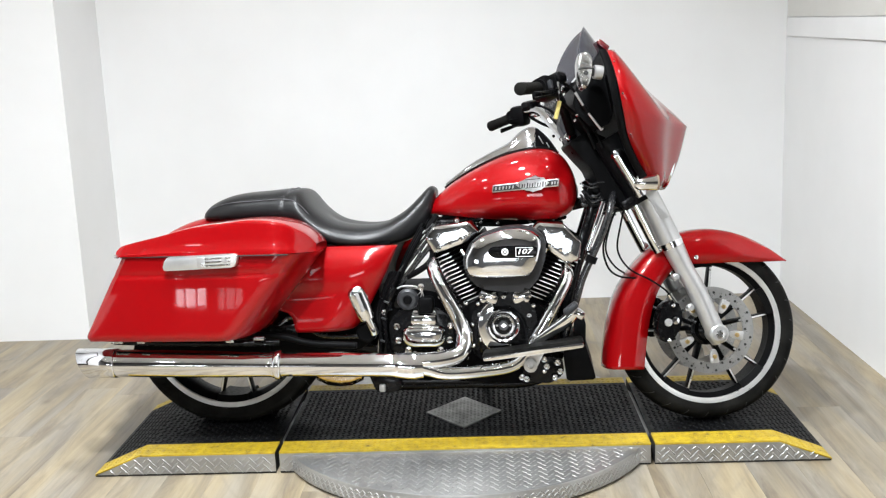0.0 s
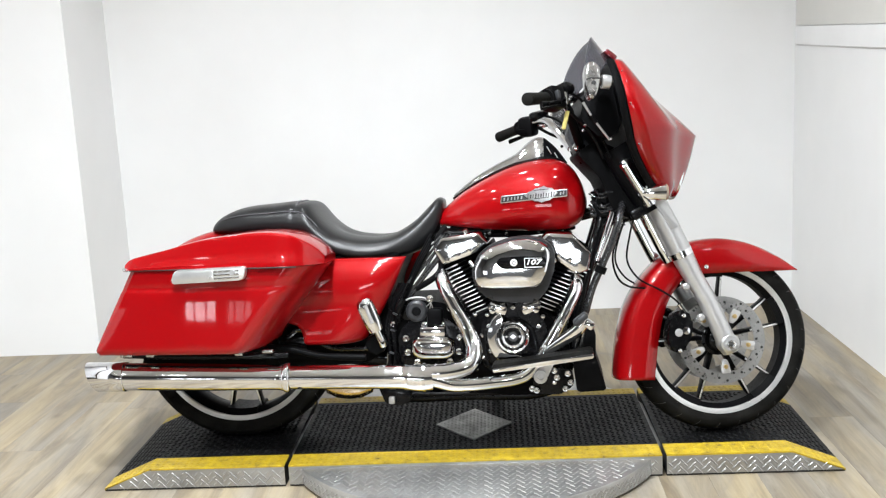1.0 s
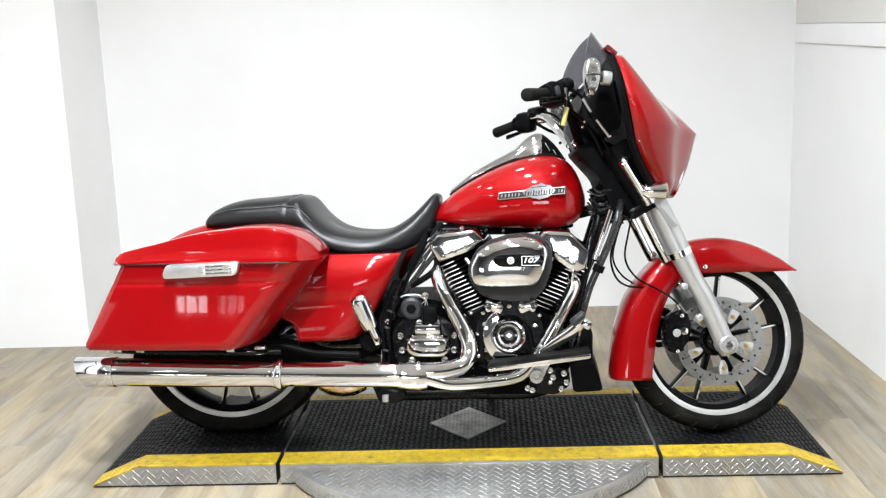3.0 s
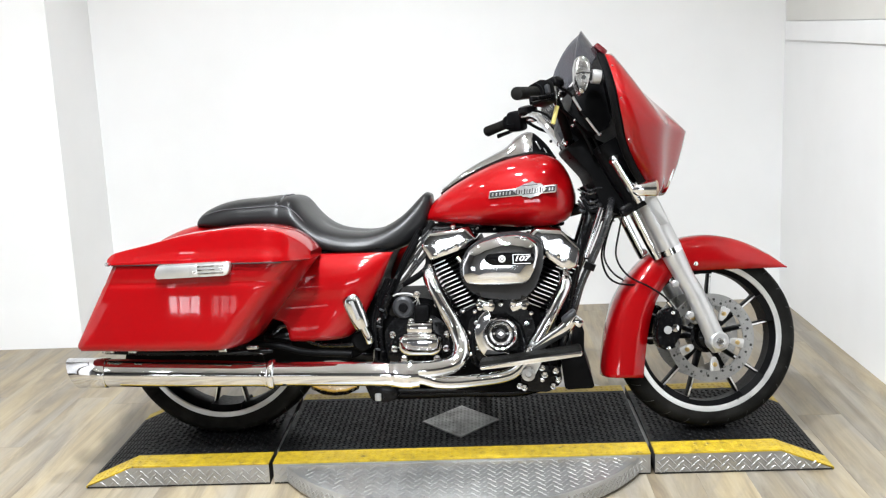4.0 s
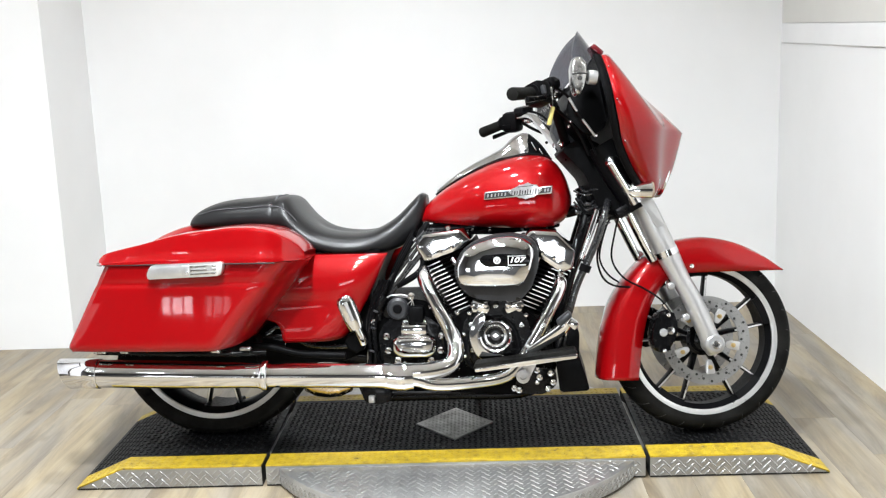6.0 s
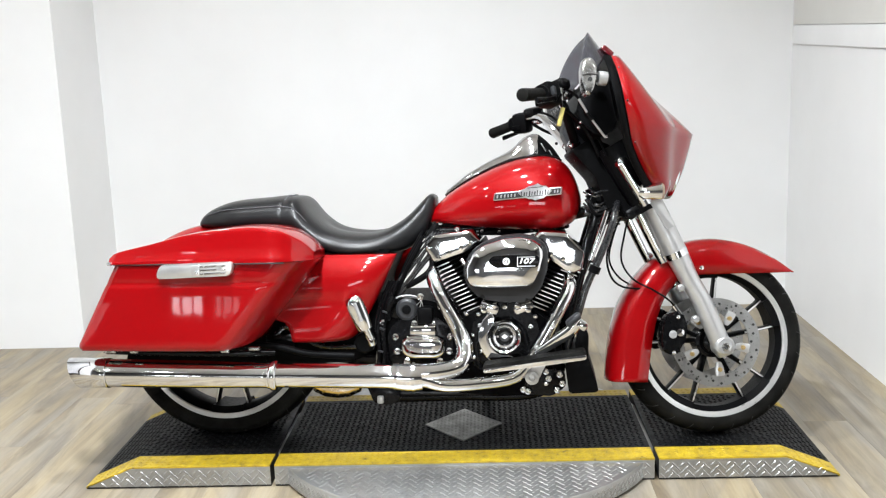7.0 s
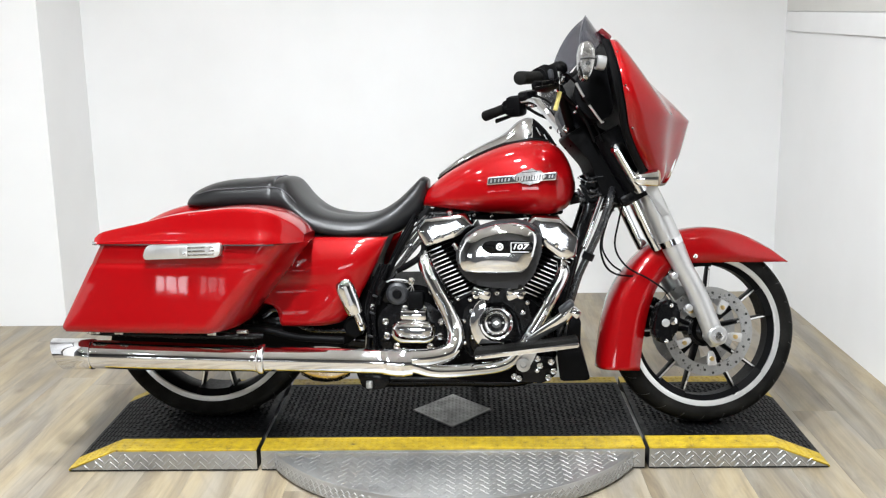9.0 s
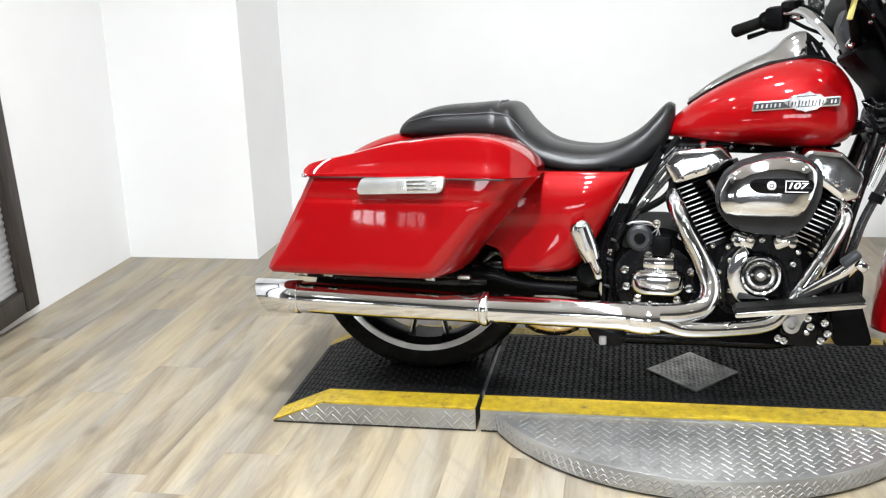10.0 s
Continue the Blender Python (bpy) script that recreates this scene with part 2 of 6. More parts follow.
mix2.data_type, mix2.blend_type = "RGBA", "MULTIPLY"
mix2.inputs[0].default_value = 1.0
link(OAK, mix.outputs[2], mix2.inputs[6])
link(OAK, fine, mix2.inputs[7])
# worn rings where wheels have turned
dist = node(OAK, "ShaderNodeVectorMath")
dist.operation = "DISTANCE"
dist.inputs[1].default_value = (0.0, -0.03, 0.0)
link(OAK, pos, dist.inputs[0])
ringsum = None
for rr, wdt in ((0.80, 0.016), (0.845, 0.010), (0.93, 0.014), (1.16, 0.03)):
    sub = node(OAK, "ShaderNodeMath")
    sub.operation = "SUBTRACT"
    link(OAK, dist.outputs["Value"], sub.inputs[0])
    sub.inputs[1].default_value = rr
    ab = node(OAK, "ShaderNodeMath")
    ab.operation = "ABSOLUTE"
    link(OAK, sub.outputs[0], ab.inputs[0])
    mr = node(OAK, "ShaderNodeMapRange")
    mr.inputs["From Min"].default_value, mr.inputs["From Max"].default_value = wdt, 0.0
    link(OAK, ab.outputs[0], mr.inputs["Value"])
    if ringsum is None:
        ringsum = mr.outputs[0]
    else:
        ad = node(OAK, "ShaderNodeMath")
        ad.operation = "ADD"
        link(OAK, ringsum, ad.inputs[0])
        link(OAK, mr.outputs[0], ad.inputs[1])
        ringsum = ad.outputs[0]
patchy = ramp(OAK, noisy(OAK, 2.4, 5.0, 0.7, pos), [(0.42, grey(0.0)), (0.62, grey(0.8))])
scuff = node(OAK, "ShaderNodeMath")
scuff.operation = "MULTIPLY"
link(OAK, ringsum, scuff.inputs[0])
link(OAK, patchy, scuff.inputs[1])
mix3 = node(OAK, "ShaderNodeMix")
mix3.data_type = "RGBA"
link(OAK, scuff.outputs[0], mix3.inputs[0])
link(OAK, mix2.outputs[2], mix3.inputs[6])
mix3.inputs[7].default_value = (0.22, 0.19, 0.15, 1)
knot_map = node(OAK, "ShaderNodeMapping")
knot_map.inputs["Scale"].default_value = (6.0, 3.2, 1.0)
link(OAK, shift.outputs["Vector"], knot_map.inputs["Vector"])
knots = node(OAK, "ShaderNodeTexVoronoi")
knots.inputs["Scale"].default_value = 1.0
link(OAK, knot_map.outputs["Vector"], knots.inputs["Vector"])
knot_fac = ramp(OAK, knots.outputs["Distance"], [(0.03, grey(0.75)), (0.14, grey(0.0))])
mix4 = node(OAK, "ShaderNodeMix")
mix4.data_type = "RGBA"
link(OAK, knot_fac, mix4.inputs[0])
link(OAK, mix3.outputs[2], mix4.inputs[6])
mix4.inputs[7].default_value = (0.13, 0.10, 0.07, 1)
link(OAK, mix4.outputs[2], bsdf(OAK).inputs["Base Color"])
link(OAK, ramp(OAK, streak, [(0.3, grey(0.38)), (0.7, grey(0.52))]), bsdf(OAK).inputs["Roughness"])
bump(OAK, grain, 0.12, 0.001)
JOINT = material("floor_joint_dark", (0.16, 0.13, 0.095), 0.8)


# ---- mesh helpers ----
def curve(points, steps=6, closed=False):
    """Points of a smooth curve through the given ones."""
    p = [np.array(q, float) for q in points]
    n = len(p)
    out = []
    for i in range(n if closed else n - 1):
        if closed:
            a, b, c, d = p[i - 1], p[i], p[(i + 1) % n], p[(i + 2) % n]
        else:
            a, b, c, d = p[max(i - 1, 0)], p[i], p[i + 1], p[min(i + 2, n - 1)]
        for k in range(steps):
            t = k / steps
            out.append(0.5 * (2 * b + (c - a) * t + (2 * a - 5 * b + 4 * c - d) * t * t + (3 * b - a - 3 * c + d) * t ** 3))
    if not closed:
        out.append(p[-1])
    return out


def glide(x, xs, ys):
    """A smooth curve through the stations (xs, ys)."""
    i = min(max(int(np.searchsorted(xs, x)) - 1, 0), len(xs) - 2)
    def slope(k):
        a, b = max(k - 1, 0), min(k + 1, len(xs) - 1)
        return (ys[b] - ys[a]) / (xs[b] - xs[a])
    h = xs[i + 1] - xs[i]
    t = min(max((x - xs[i]) / h, 0.0), 1.0)
    m0, m1 = slope(i) * h, slope(i + 1) * h
    return (2 * t ** 3 - 3 * t * t + 1) * ys[i] + (t ** 3 - 2 * t * t + t) * m0 + (3 * t * t - 2 * t ** 3) * ys[i + 1] + (t ** 3 - t * t) * m1


def rounded(points, radius, steps=4):
    """A polygon in the plane with rounded corners; radius one number or one for each corner."""
    out = []
    n = len(points)
    for i in range(n):
        r = radius[i] if hasattr(radius, "__len__") else radius
        p = np.array(points[i], float)
        a, b = np.array(points[i - 1], float) - p, np.array(points[(i + 1) % n], float) - p
        la, lb = np.linalg.norm(a), np.linalg.norm(b)
        r = min(r, la * 0.45, lb * 0.45)
        a, b = p + a / la * r, p + b / lb * r
        for k in range(steps + 1):
            t = k / steps
            out.append((1 - t) ** 2 * a + 2 * t * (1 - t) * p + t * t * b)
    return out


def bridge(bm, rings, closed=True, caps=True):
    vs = [[bm.verts.new(tuple(q)) for q in ring] for ring in rings]
    n = len(vs[0])
    for a, b in zip(vs, vs[1:]):
        for i in range(n if closed else n - 1):
            j = (i + 1) % n
            bm.faces.new((a[i], a[j], b[j], b[i]))
    if caps and closed:
        bm.faces.new(vs[0][::-1])
        bm.faces.new(vs[-1])
    return bm


def loft(rings, closed=True, caps=True):
    return bridge(bmesh.new(), rings, closed, caps)


def tube(points, radius, n=12, steps=6, flat=1.0, into=None):
    """A round bar along a smooth line. radius: one number or one for each point."""
    line = curve(points, steps) if steps > 1 else [np.array(p, float) for p in points]
    if hasattr(radius, "__len__"):
        rad = [float(v[0]) for v in curve([(r,) for r in radius], steps)] if steps > 1 else list(radius)
    else:
        rad = [radius] * len(line)
    rings, up = [], None
    for i, p in enumerate(line):
        d = line[min(i + 1, len(line) - 1)] - line[max(i - 1, 0)]
        d = d / (np.linalg.norm(d) or 1)
        if up is None:
            up = np.cross(d, (0, 1, 0) if abs(d[1]) < 0.9 else (1, 0, 0))
        up = up - d * np.dot(up, d)
        up = up / np.linalg.norm(up)
        side = np.cross(d, up)
        rings.append([p + rad[i] * (math.cos(a) * up + flat * math.sin(a) * side) for a in np.linspace(0, 2 * math.pi, n, endpoint=False)])
    return bridge(into or bmesh.new(), rings)


def lathe(profile, centre, axis=(0, 1, 0), n=48, loop=False, into=None):
    """A turned body: profile of (radius, height along the axis)."""
    ax = np.array(axis, float) / np.linalg.norm(axis)
    u = np.cross(ax, (0, 0, 1) if abs(ax[2]) < 0.9 else (1, 0, 0))
    u /= np.linalg.norm(u)
    v = np.cross(ax, u)
    c = np.array(centre, float)
    rings = [[c + ax * h + max(r, 1e-4) * (math.cos(a) * u + math.sin(a) * v) for a in np.linspace(0, 2 * math.pi, n, endpoint=False)] for r, h in profile]
    if loop:
        rings.append(rings[0])
    return bridge(into or bmesh.new(), rings, True, not loop)


def prism(outline, y0, y1, bevel=0.0, segments=2, into=None):
    """A plate: an outline of (x, z) between two depths."""
    bm = bmesh.new()
    bridge(bm, [[(p[0], y0, p[1]) for p in outline], [(p[0], y1, p[1]) for p in outline]])
    if bevel:
        edges = [e for e in bm.edges if abs(e.verts[0].co.y - e.verts[1].co.y) < 1e-6]
        bmesh.ops.bevel(bm, geom=edges, offset=bevel, segments=segments, profile=0.5, affect="EDGES", clamp_overlap=True)
    return bm


def panel(outline, y, bulge, thick, rows=((1.0, 0.0), (0.975, 0.3), (0.9, 0.62), (0.7, 0.88), (0.4, 0.98)), centre=None):
    """A cover that swells outwards (to -y): rings that shrink towards the middle."""
    o = [np.array(p, float) for p in outline]
    c = np.array(centre) if centre else sum(o) / len(o)
    rings = [[(p[0], y + thick, p[1]) for p in o]]
    for s, h in rows:
        rings.append([(c[0] + (p[0] - c[0]) * s, y - bulge * h, c[1] + (p[1] - c[1]) * s) for p in o])
    return loft(rings)


def block(centre, size, bevel=0.004, turn=None, segments=2):
    bm = bmesh.new()
    bmesh.ops.create_cube(bm, size=1.0)
    bmesh.ops.scale(bm, vec=size, verts=bm.verts)
    if bevel:
        bmesh.ops.bevel(bm, geom=bm.edges[:], offset=bevel, segments=segments, profile=0.5, affect="EDGES", clamp_overlap=True)
    if turn:
        bm.transform(Euler([radians(a) for a in turn]).to_matrix().to_4x4())
    bmesh.ops.translate(bm, vec=centre, verts=bm.verts)
    return bm


def part(name, bm, mat, parent=None, label="", move=None, angle=35, solid=0.0, offset=-1.0):
    """Links a bmesh as one mesh object under a thing or a part."""
    if move is not None:
        bm.transform(move)
    bmesh.ops.recalc_face_normals(bm, faces=bm.faces)
    me = bpy.data.meshes.new(name)
    bm.to_mesh(me)
    bm.free()
    for mm in mat if isinstance(mat, (list, tuple)) else (mat,):
        me.materials.append(mm)
    me.polygons.foreach_set("use_smooth", [True] * len(me.polygons))
    me.set_sharp_from_angle(angle=radians(angle))
    ob = new(name, me)
    ob.parent = parent
    if solid:
        md = ob.modifiers.new("thickness", "SOLIDIFY")
        md.thickness, md.offset = solid, offset
    if label:
        tagged(ob, label)
    return ob


def thing(name, m, label, category, group="", kind=""):
    e = new(name)
    e.empty_display_size = 0.1
    e.matrix_basis = m
    return tagged(e, label, category, group, kind)


# ---- room ----
XL, XR, YB, YF, XE, YREAR = -2.45, 1.588, 1.80, 1.285, -1.835, -6.8
HX0, HX1, YOPEN = -4.6, 3.6, -1.6


def wall(name, x0, x1, y0, y1, z0, z1, mat, label):
    bm = block(((x0 + x1) / 2, (y0 + y1) / 2, (z0 + z1) / 2), (x1 - x0, y1 - y0, z1 - z0), 0)
    return tagged(part(name, bm, mat), label, "wall", "", "structure")


wall("wall_north", XE, XR + 0.15, YB, YB + 0.15, 0, CEIL, WALLPAINT, "smooth white painted wall behind the motorcycle")
wall("wall_alcove", XL - 0.15, XE, YF, YB + 0.15, 0, CEIL, WALLPAINT, "white painted wall block standing forward of the back wall")
wall("wall_west", XL - 0.15, XL, YOPEN, YF, 0, CEIL, WALLPAINT, "white painted side wall with a framed panel")
wall("wall_east", XR, XR + 0.15, YOPEN, YB, 0, CEIL, WALLPAINT, "white painted side wall with a narrow rail")
# the hall behind the camera is wider, with grey walls and one window
wall("wall_hall_west", HX0 - 0.15, XL, YOPEN - 0.15, YOPEN, 0, CEIL, BACKPAINT, "plain grey wall of the hall")
wall("wall_hall_east", XR, HX1 + 0.15, YOPEN - 0.15, YOPEN, 0, CEIL, BACKPAINT, "plain grey wall of the hall")
wall("wall_hall_side", HX0 - 0.15, HX0, YREAR, YOPEN - 0.15, 0, CEIL, BACKPAINT, "plain grey side wall of the hall")
wall("wall_hall_side", HX1, HX1 + 0.15, YREAR, YOPEN - 0.15, 0, CEIL, BACKPAINT, "plain grey side wall of the hall")
WX0, WX1, WZ0, WZ1 = -3.95, -3.13, 0.50, 0.83
WINDOWS = (("window_1", WX0, WX1, WZ0, WZ1), ("window_2", WX0 + 0.98, WX1 + 0.80, WZ0, WZ1), ("window_3", -1.5, 0.5, 0.62, 1.22))
edge = HX0 - 0.15
for name, x0, x1, z0, z1 in WINDOWS:
    wall("wall_south", edge, x0, YREAR - 0.15, YREAR, 0, CEIL, BACKPAINT, "plain grey painted wall beside a window")
    wall("wall_south", x0, x1, YREAR - 0.15, YREAR, 0, z0, BACKPAINT, "plain grey painted wall below a window")
    wall("wall_south", x0, x1, YREAR - 0.15, YREAR, z1, CEIL, BACKPAINT, "plain grey painted wall above a window")
    edge = x1
wall("wall_south", edge, HX1 + 0.15, YREAR - 0.15, YREAR, 0, CEIL, BACKPAINT, "plain grey painted wall beside a window")
ce = part("ceiling", block(((HX0 + HX1) / 2, (YREAR + YB) / 2, CEIL + 0.06), (HX1 - HX0 + 0.4, YB - YREAR + 0.4, 0.12), 0), CEILPAINT)
tagged(ce, "plain off-white painted ceiling", "ceiling", "", "structure")

for name, x0, x1, z0, z1 in WINDOWS:
    ww, wh = x1 - x0, z1 - z0
    bars = 3 if ww < 1 else 5
    win = thing(name, pose((x0 + x1) / 2, YREAR - 0.07, (z0 + z1) / 2), "bright window with white frame and glazing bars", "window", "", "structure")
    fr = bmesh.new()
    pieces = [(0, wh / 2 - 0.03, ww, 0.06), (0, -wh / 2 + 0.03, ww, 0.06), (-ww / 2 + 0.03, 0, 0.06, wh - 0.12), (ww / 2 - 0.03, 0, 0.06, wh - 0.12)]
    pieces += [(-ww / 2 + ww * k / bars, 0, 0.035, wh - 0.12) for k in range(1, bars)]
    for cx, cz, sx, sz in pieces:
        b2 = block((cx, 0, cz), (sx, 0.07, sz), 0.004)
        tmp = bpy.data.meshes.new("tmp")
        b2.to_mesh(tmp)
        b2.free()
        fr.from_mesh(tmp)
        bpy.data.meshes.remove(tmp)
    part("window_frame", fr, TRIMPAINT, win)
    for k in range(bars):
        part("pane", block((-ww / 2 + ww * (k + 0.5) / bars, -0.05, 0), (ww / bars - 0.002, 0.006, wh - 0.02), 0), DIMGLOW if name == "window_2" else SKYGLOW, win)

# rail along the east wall, falling slightly towards the hall, under a cream painted panel
def leaning(bm):
    for v in bm.verts:
        v.co.z += 0.0245 * (v.co.y - YB)
    return bm


rail = part("trim_rail", leaning(prism(rounded([(XR - 0.010, 1.298), (XR - 0.002, 1.298), (XR - 0.002, 1.386), (XR - 0.008, 1.386)], 0.003), YOPEN + 0.02, YB - 0.04)), TRIMPAINT)
upper = part("trim_panel", leaning(block((XR - 0.003, (YOPEN + YB) / 2, 2.20), (0.006, YB - YOPEN - 0.06, 1.62), 0.001)), CREAMPAINT)
tagged(upper, "cream painted panel above the white wall rail", "trim", "", "structure")
tagged(rail, "white painted wooden rail along the side wall", "trim", "", "structure")

# ceiling lights
first = thing("ceiling_light", pose(lamp_spots[0][0], lamp_spots[0][1], CEIL), "round white ceiling downlight with a glowing diffuser", "ceiling light", "ceiling lights")
part("housing", lathe([(0.0, 0.0), (0.125, 0.0), (0.125, -0.05), (0.118, -0.058), (0.095, -0.058), (0.090, -0.05), (0.0, -0.05)], (0, 0, 0), (0, 0, 1), 40), TRIMPAINT, first)
part("diffuser", lathe([(0.0, -0.050), (0.089, -0.0505), (0.089, -0.056), (0.0, -0.058)], (0, 0, 0), (0, 0, 1), 40), GLOW, first, "glowing white diffuser")
for lx, ly in lamp_spots[1:]:
    copy_thing(first, pose(lx, ly, CEIL))

# framed panel standing low on the west wall
FP = thing("framed_panel", pose(XL + 0.03, 0.455, 0.055, 3.6), "dark stained wood frame holding a white ribbed sheet", "framed panel")
FW, FH, FB = 1.05, 1.75, 0.085
part("stile", block((0, -FB / 2, FH / 2), (0.05, FB, FH), 0.006), DARKWOOD, FP)
part("stile", block((0, -FW + FB / 2, FH / 2), (0.05, FB, FH), 0.006), DARKWOOD, FP)
part("bottom_rail", block((0, -FW / 2, FB / 2), (0.046, FW - 2 * FB, FB), 0.006), DARKWOOD, FP)
part("top_rail", block((0, -FW / 2, FH - FB / 2), (0.046, FW - 2 * FB, FB), 0.006), DARKWOOD, FP)
zz = np.linspace(FB - 0.005, FH - FB + 0.005, 2 * 62)
prof = [(-0.010 + (0.006 if i % 2 else 0.0), z) for i, z in enumerate(zz)]
sheet = loft([[(x, y, z) for x, z in prof] for y in (-FB + 0.004, -FW + FB - 0.004)], False, False)
part("ribbed_sheet", sheet, RIBWHITE, FP, "white horizontally ribbed sheet", None, 10, 0.003)

# ---- motorcycle: everything in the machine's own upright frame, then leaned on its stand ----
DECK = 0.072
LEAN, YAW, STEER, RAKE = -6.5, -3.7, 10.0, radians(29)
BIKE = thing("motorcycle", Matrix.Translation((0, -0.055, DECK)) @ Euler((0, 0, radians(YAW))).to_matrix().to_4x4() @ Euler((radians(LEAN), 0, 0)).to_matrix().to_4x4(), "red touring motorcycle with chrome engine leaning on its side stand", "motorcycle")
PIVOT = Vector((0.80, 0, 0.32))
FRONT = Matrix.Translation(PIVOT) @ Matrix.Rotation(radians(STEER), 4, Vector((-math.sin(RAKE), 0, math.cos(RAKE)))) @ Matrix.Translation(-PIVOT)


def wheel(name, cx, cz, radius, width, rim_r, phase, move, disc_sides, label, hub_r, crown):
    """Tyre, black rim with machined lip, five pairs of thin spokes, drilled brake discs."""
    c = (cx, 0, cz)
    hw = width / 2
    w = part(name, lathe([(rim_r - 0.012, -hw * 0.80), (rim_r + 0.004, -hw * 0.86), (rim_r + 0.004, -hw * 0.72), (rim_r - 0.014, -hw * 0.50), (rim_r - 0.016, 0), (rim_r - 0.014, hw * 0.50), (rim_r + 0.004, hw * 0.72), (rim_r + 0.004, hw * 0.86), (rim_r - 0.012, hw * 0.80), (rim_r - 0.032, hw * 0.42), (rim_r - 0.032, -hw * 0.42)], c, n=72, loop=True), RIMBLACK, BIKE, label, move)
    # tyre
    prof = []
    for a in np.linspace(-100, 100, 25):
        a = radians(a)
        h = math.sin(a) * hw
        r = rim_r + (radius - rim_r) * max(0.0, math.cos(a)) ** crown
        if abs(math.degrees(a)) > 90:
            h, r = math.copysign(hw * 0.84, a), rim_r - 0.006
        prof.append((r, h))
    part("tyre", lathe(prof, c, n=96, loop=True), RUBBER, w, "black road tyre", move)
    # tread grooves
    gr = bmesh.new()
    for k in range(26):
        for s in (-1, 1):
            a = 2 * math.pi * (k + (0.5 if s > 0 else 0)) / 26
            pts = []
            for f in np.linspace(0.15, 0.86, 7):
                t = f * radians(82)
                rr = rim_r + (radius - rim_r) * math.cos(t) ** crown - 0.0011
                aa = a + 0.11 * f
                pts.append((cx + rr * math.cos(aa), s * math.sin(t) * hw, cz + rr * math.sin(aa)))
            tube(pts, 0.0016, 4, 1, into=gr)
    tagged(part("tread_groove", gr, UNDER, w, "", move), kind="stuff")
    # machined lip
    for s in (-1, 1):
        part("rim_lip", lathe([(rim_r - 0.001, s * hw * 0.875), (rim_r - 0.010, s * hw * 0.855), (rim_r - 0.0165, s * hw * 0.825), (rim_r - 0.0175, s * hw * 0.76), (rim_r - 0.001, s * hw * 0.78)], c, n=72, loop=True), MACHINED, w, "bright machined rim lip", move)
    # recessed rim pockets between the spokes of each pair
    for k in range(5):
        rows = []
        for a in np.linspace(-12.0, 12.0, 9):
            ca, sa = math.cos(radians(phase + 72 * k + a)), math.sin(radians(phase + 72 * k + a))
            rows.append([(cx + r * ca, y, cz + r * sa) for r, y in ((rim_r - 0.014, -hw * 0.825), (rim_r - 0.038, -hw * 0.66), (rim_r - 0.040, hw * 0.66), (rim_r - 0.014, hw * 0.825))])
        part("rim_pocket", loft(rows), RIMBLACK, w, "", move)
    # spokes
    for k in range(5):
        for off in (-12.5, 12.5):
            a = radians(phase + 72 * k + off)
            a0 = radians(phase + 72 * k + off * 0.75)
            d, e = np.array((math.cos(a), 0, math.sin(a))), np.array((math.cos(a0), 0, math.sin(a0)))
            side = np.array((-math.sin(a), 0, math.cos(a)))
            rings = []
            for f in np.linspace(0, 1, 6):
                p = np.array(c) + (1 - f) * e * 0.045 + f * d * (rim_r - 0.026)
                hw2, th = 0.026 - 0.008 * f, 0.0075 - 0.003 * f
                yo = -0.004 * math.sin(f * 3.1)
                rings.append([p + side * sx * th + np.array((0, yo + sy * hw2, 0)) for sx, sy in ((-1, -0.7), (-0.5, -1), (0.5, -1), (1, -0.7), (1, 0.7), (0.5, 1), (-0.5, 1), (-1, 0.7))])
            sp = part("spoke", loft(rings), [RIMBLACK, MACHINED], w, "", move)
            for f in sp.data.polygons:
                if len(f.vertices) == 4:
                    i = f.index % 8
                    if i in (1, 5) and f.index // 8 >= 2:
                        f.material_index = 1
    part("hub_cover", lathe([(0.0, -0.050), (hub_r - 0.006, -0.050), (hub_r, -0.044), (hub_r, 0.044), (hub_r - 0.006, 0.050), (0.0, 0.050)], c, n=40), CRINKLE, w, "", move)
    part("hub", lathe([(0.0, -0.062), (0.020, -0.062), (0.034, -0.056), (0.036, -0.040), (0.052, -0.034), (0.052, 0.034), (0.036, 0.040), (0.034, 0.056), (0.0, 0.056)], c, n=32), BLACK, w, "", move)
    for s in disc_sides:
        y = s * 0.078
        dsk = bmesh.new()
        n = 60
        lathe([(0.105, y - 0.0025), (0.140, y - 0.0025), (0.140, y + 0.0025), (0.105, y + 0.0025)], c, n=n, loop=True, into=dsk)
        db = part("brake_disc", dsk, STEEL, w, "drilled steel brake disc", move)
        hol = bmesh.new()
        for k in range(30):
            a = 2 * math.pi * k / 30
            r = (0.112, 0.1215, 0.131)[k % 3]
            lathe([(0.0, 0), (0.0042, 0), (0.0042, 0.0012), (0.0, 0.0012)], (cx + r * math.cos(a), y + s * 0.0028, cz + r * math.sin(a)), (0, s, 0), 8, into=hol)
        tagged(part("drill_hole", hol, UNDER, db, "", move), kind="stuff")
        for k in range(5):
            a = radians(phase + 36 + 72 * k)
            ca, sa = math.cos(a), math.sin(a)
            m4 = Matrix.Translation((cx, 0, cz)) @ Matrix.Rotation(-a, 4, "Y")
            tab = prism(rounded([(0.062, -0.007), (0.080, -0.013), (0.1075, -0.015), (0.1075, 0.015), (0.080, 0.013), (0.062, 0.007)], 0.005, 2), y - 0.004, y + 0.004, 0.001)
            tab.transform(m4)
            part("carrier_tab", tab, SATIN, db, "", move)
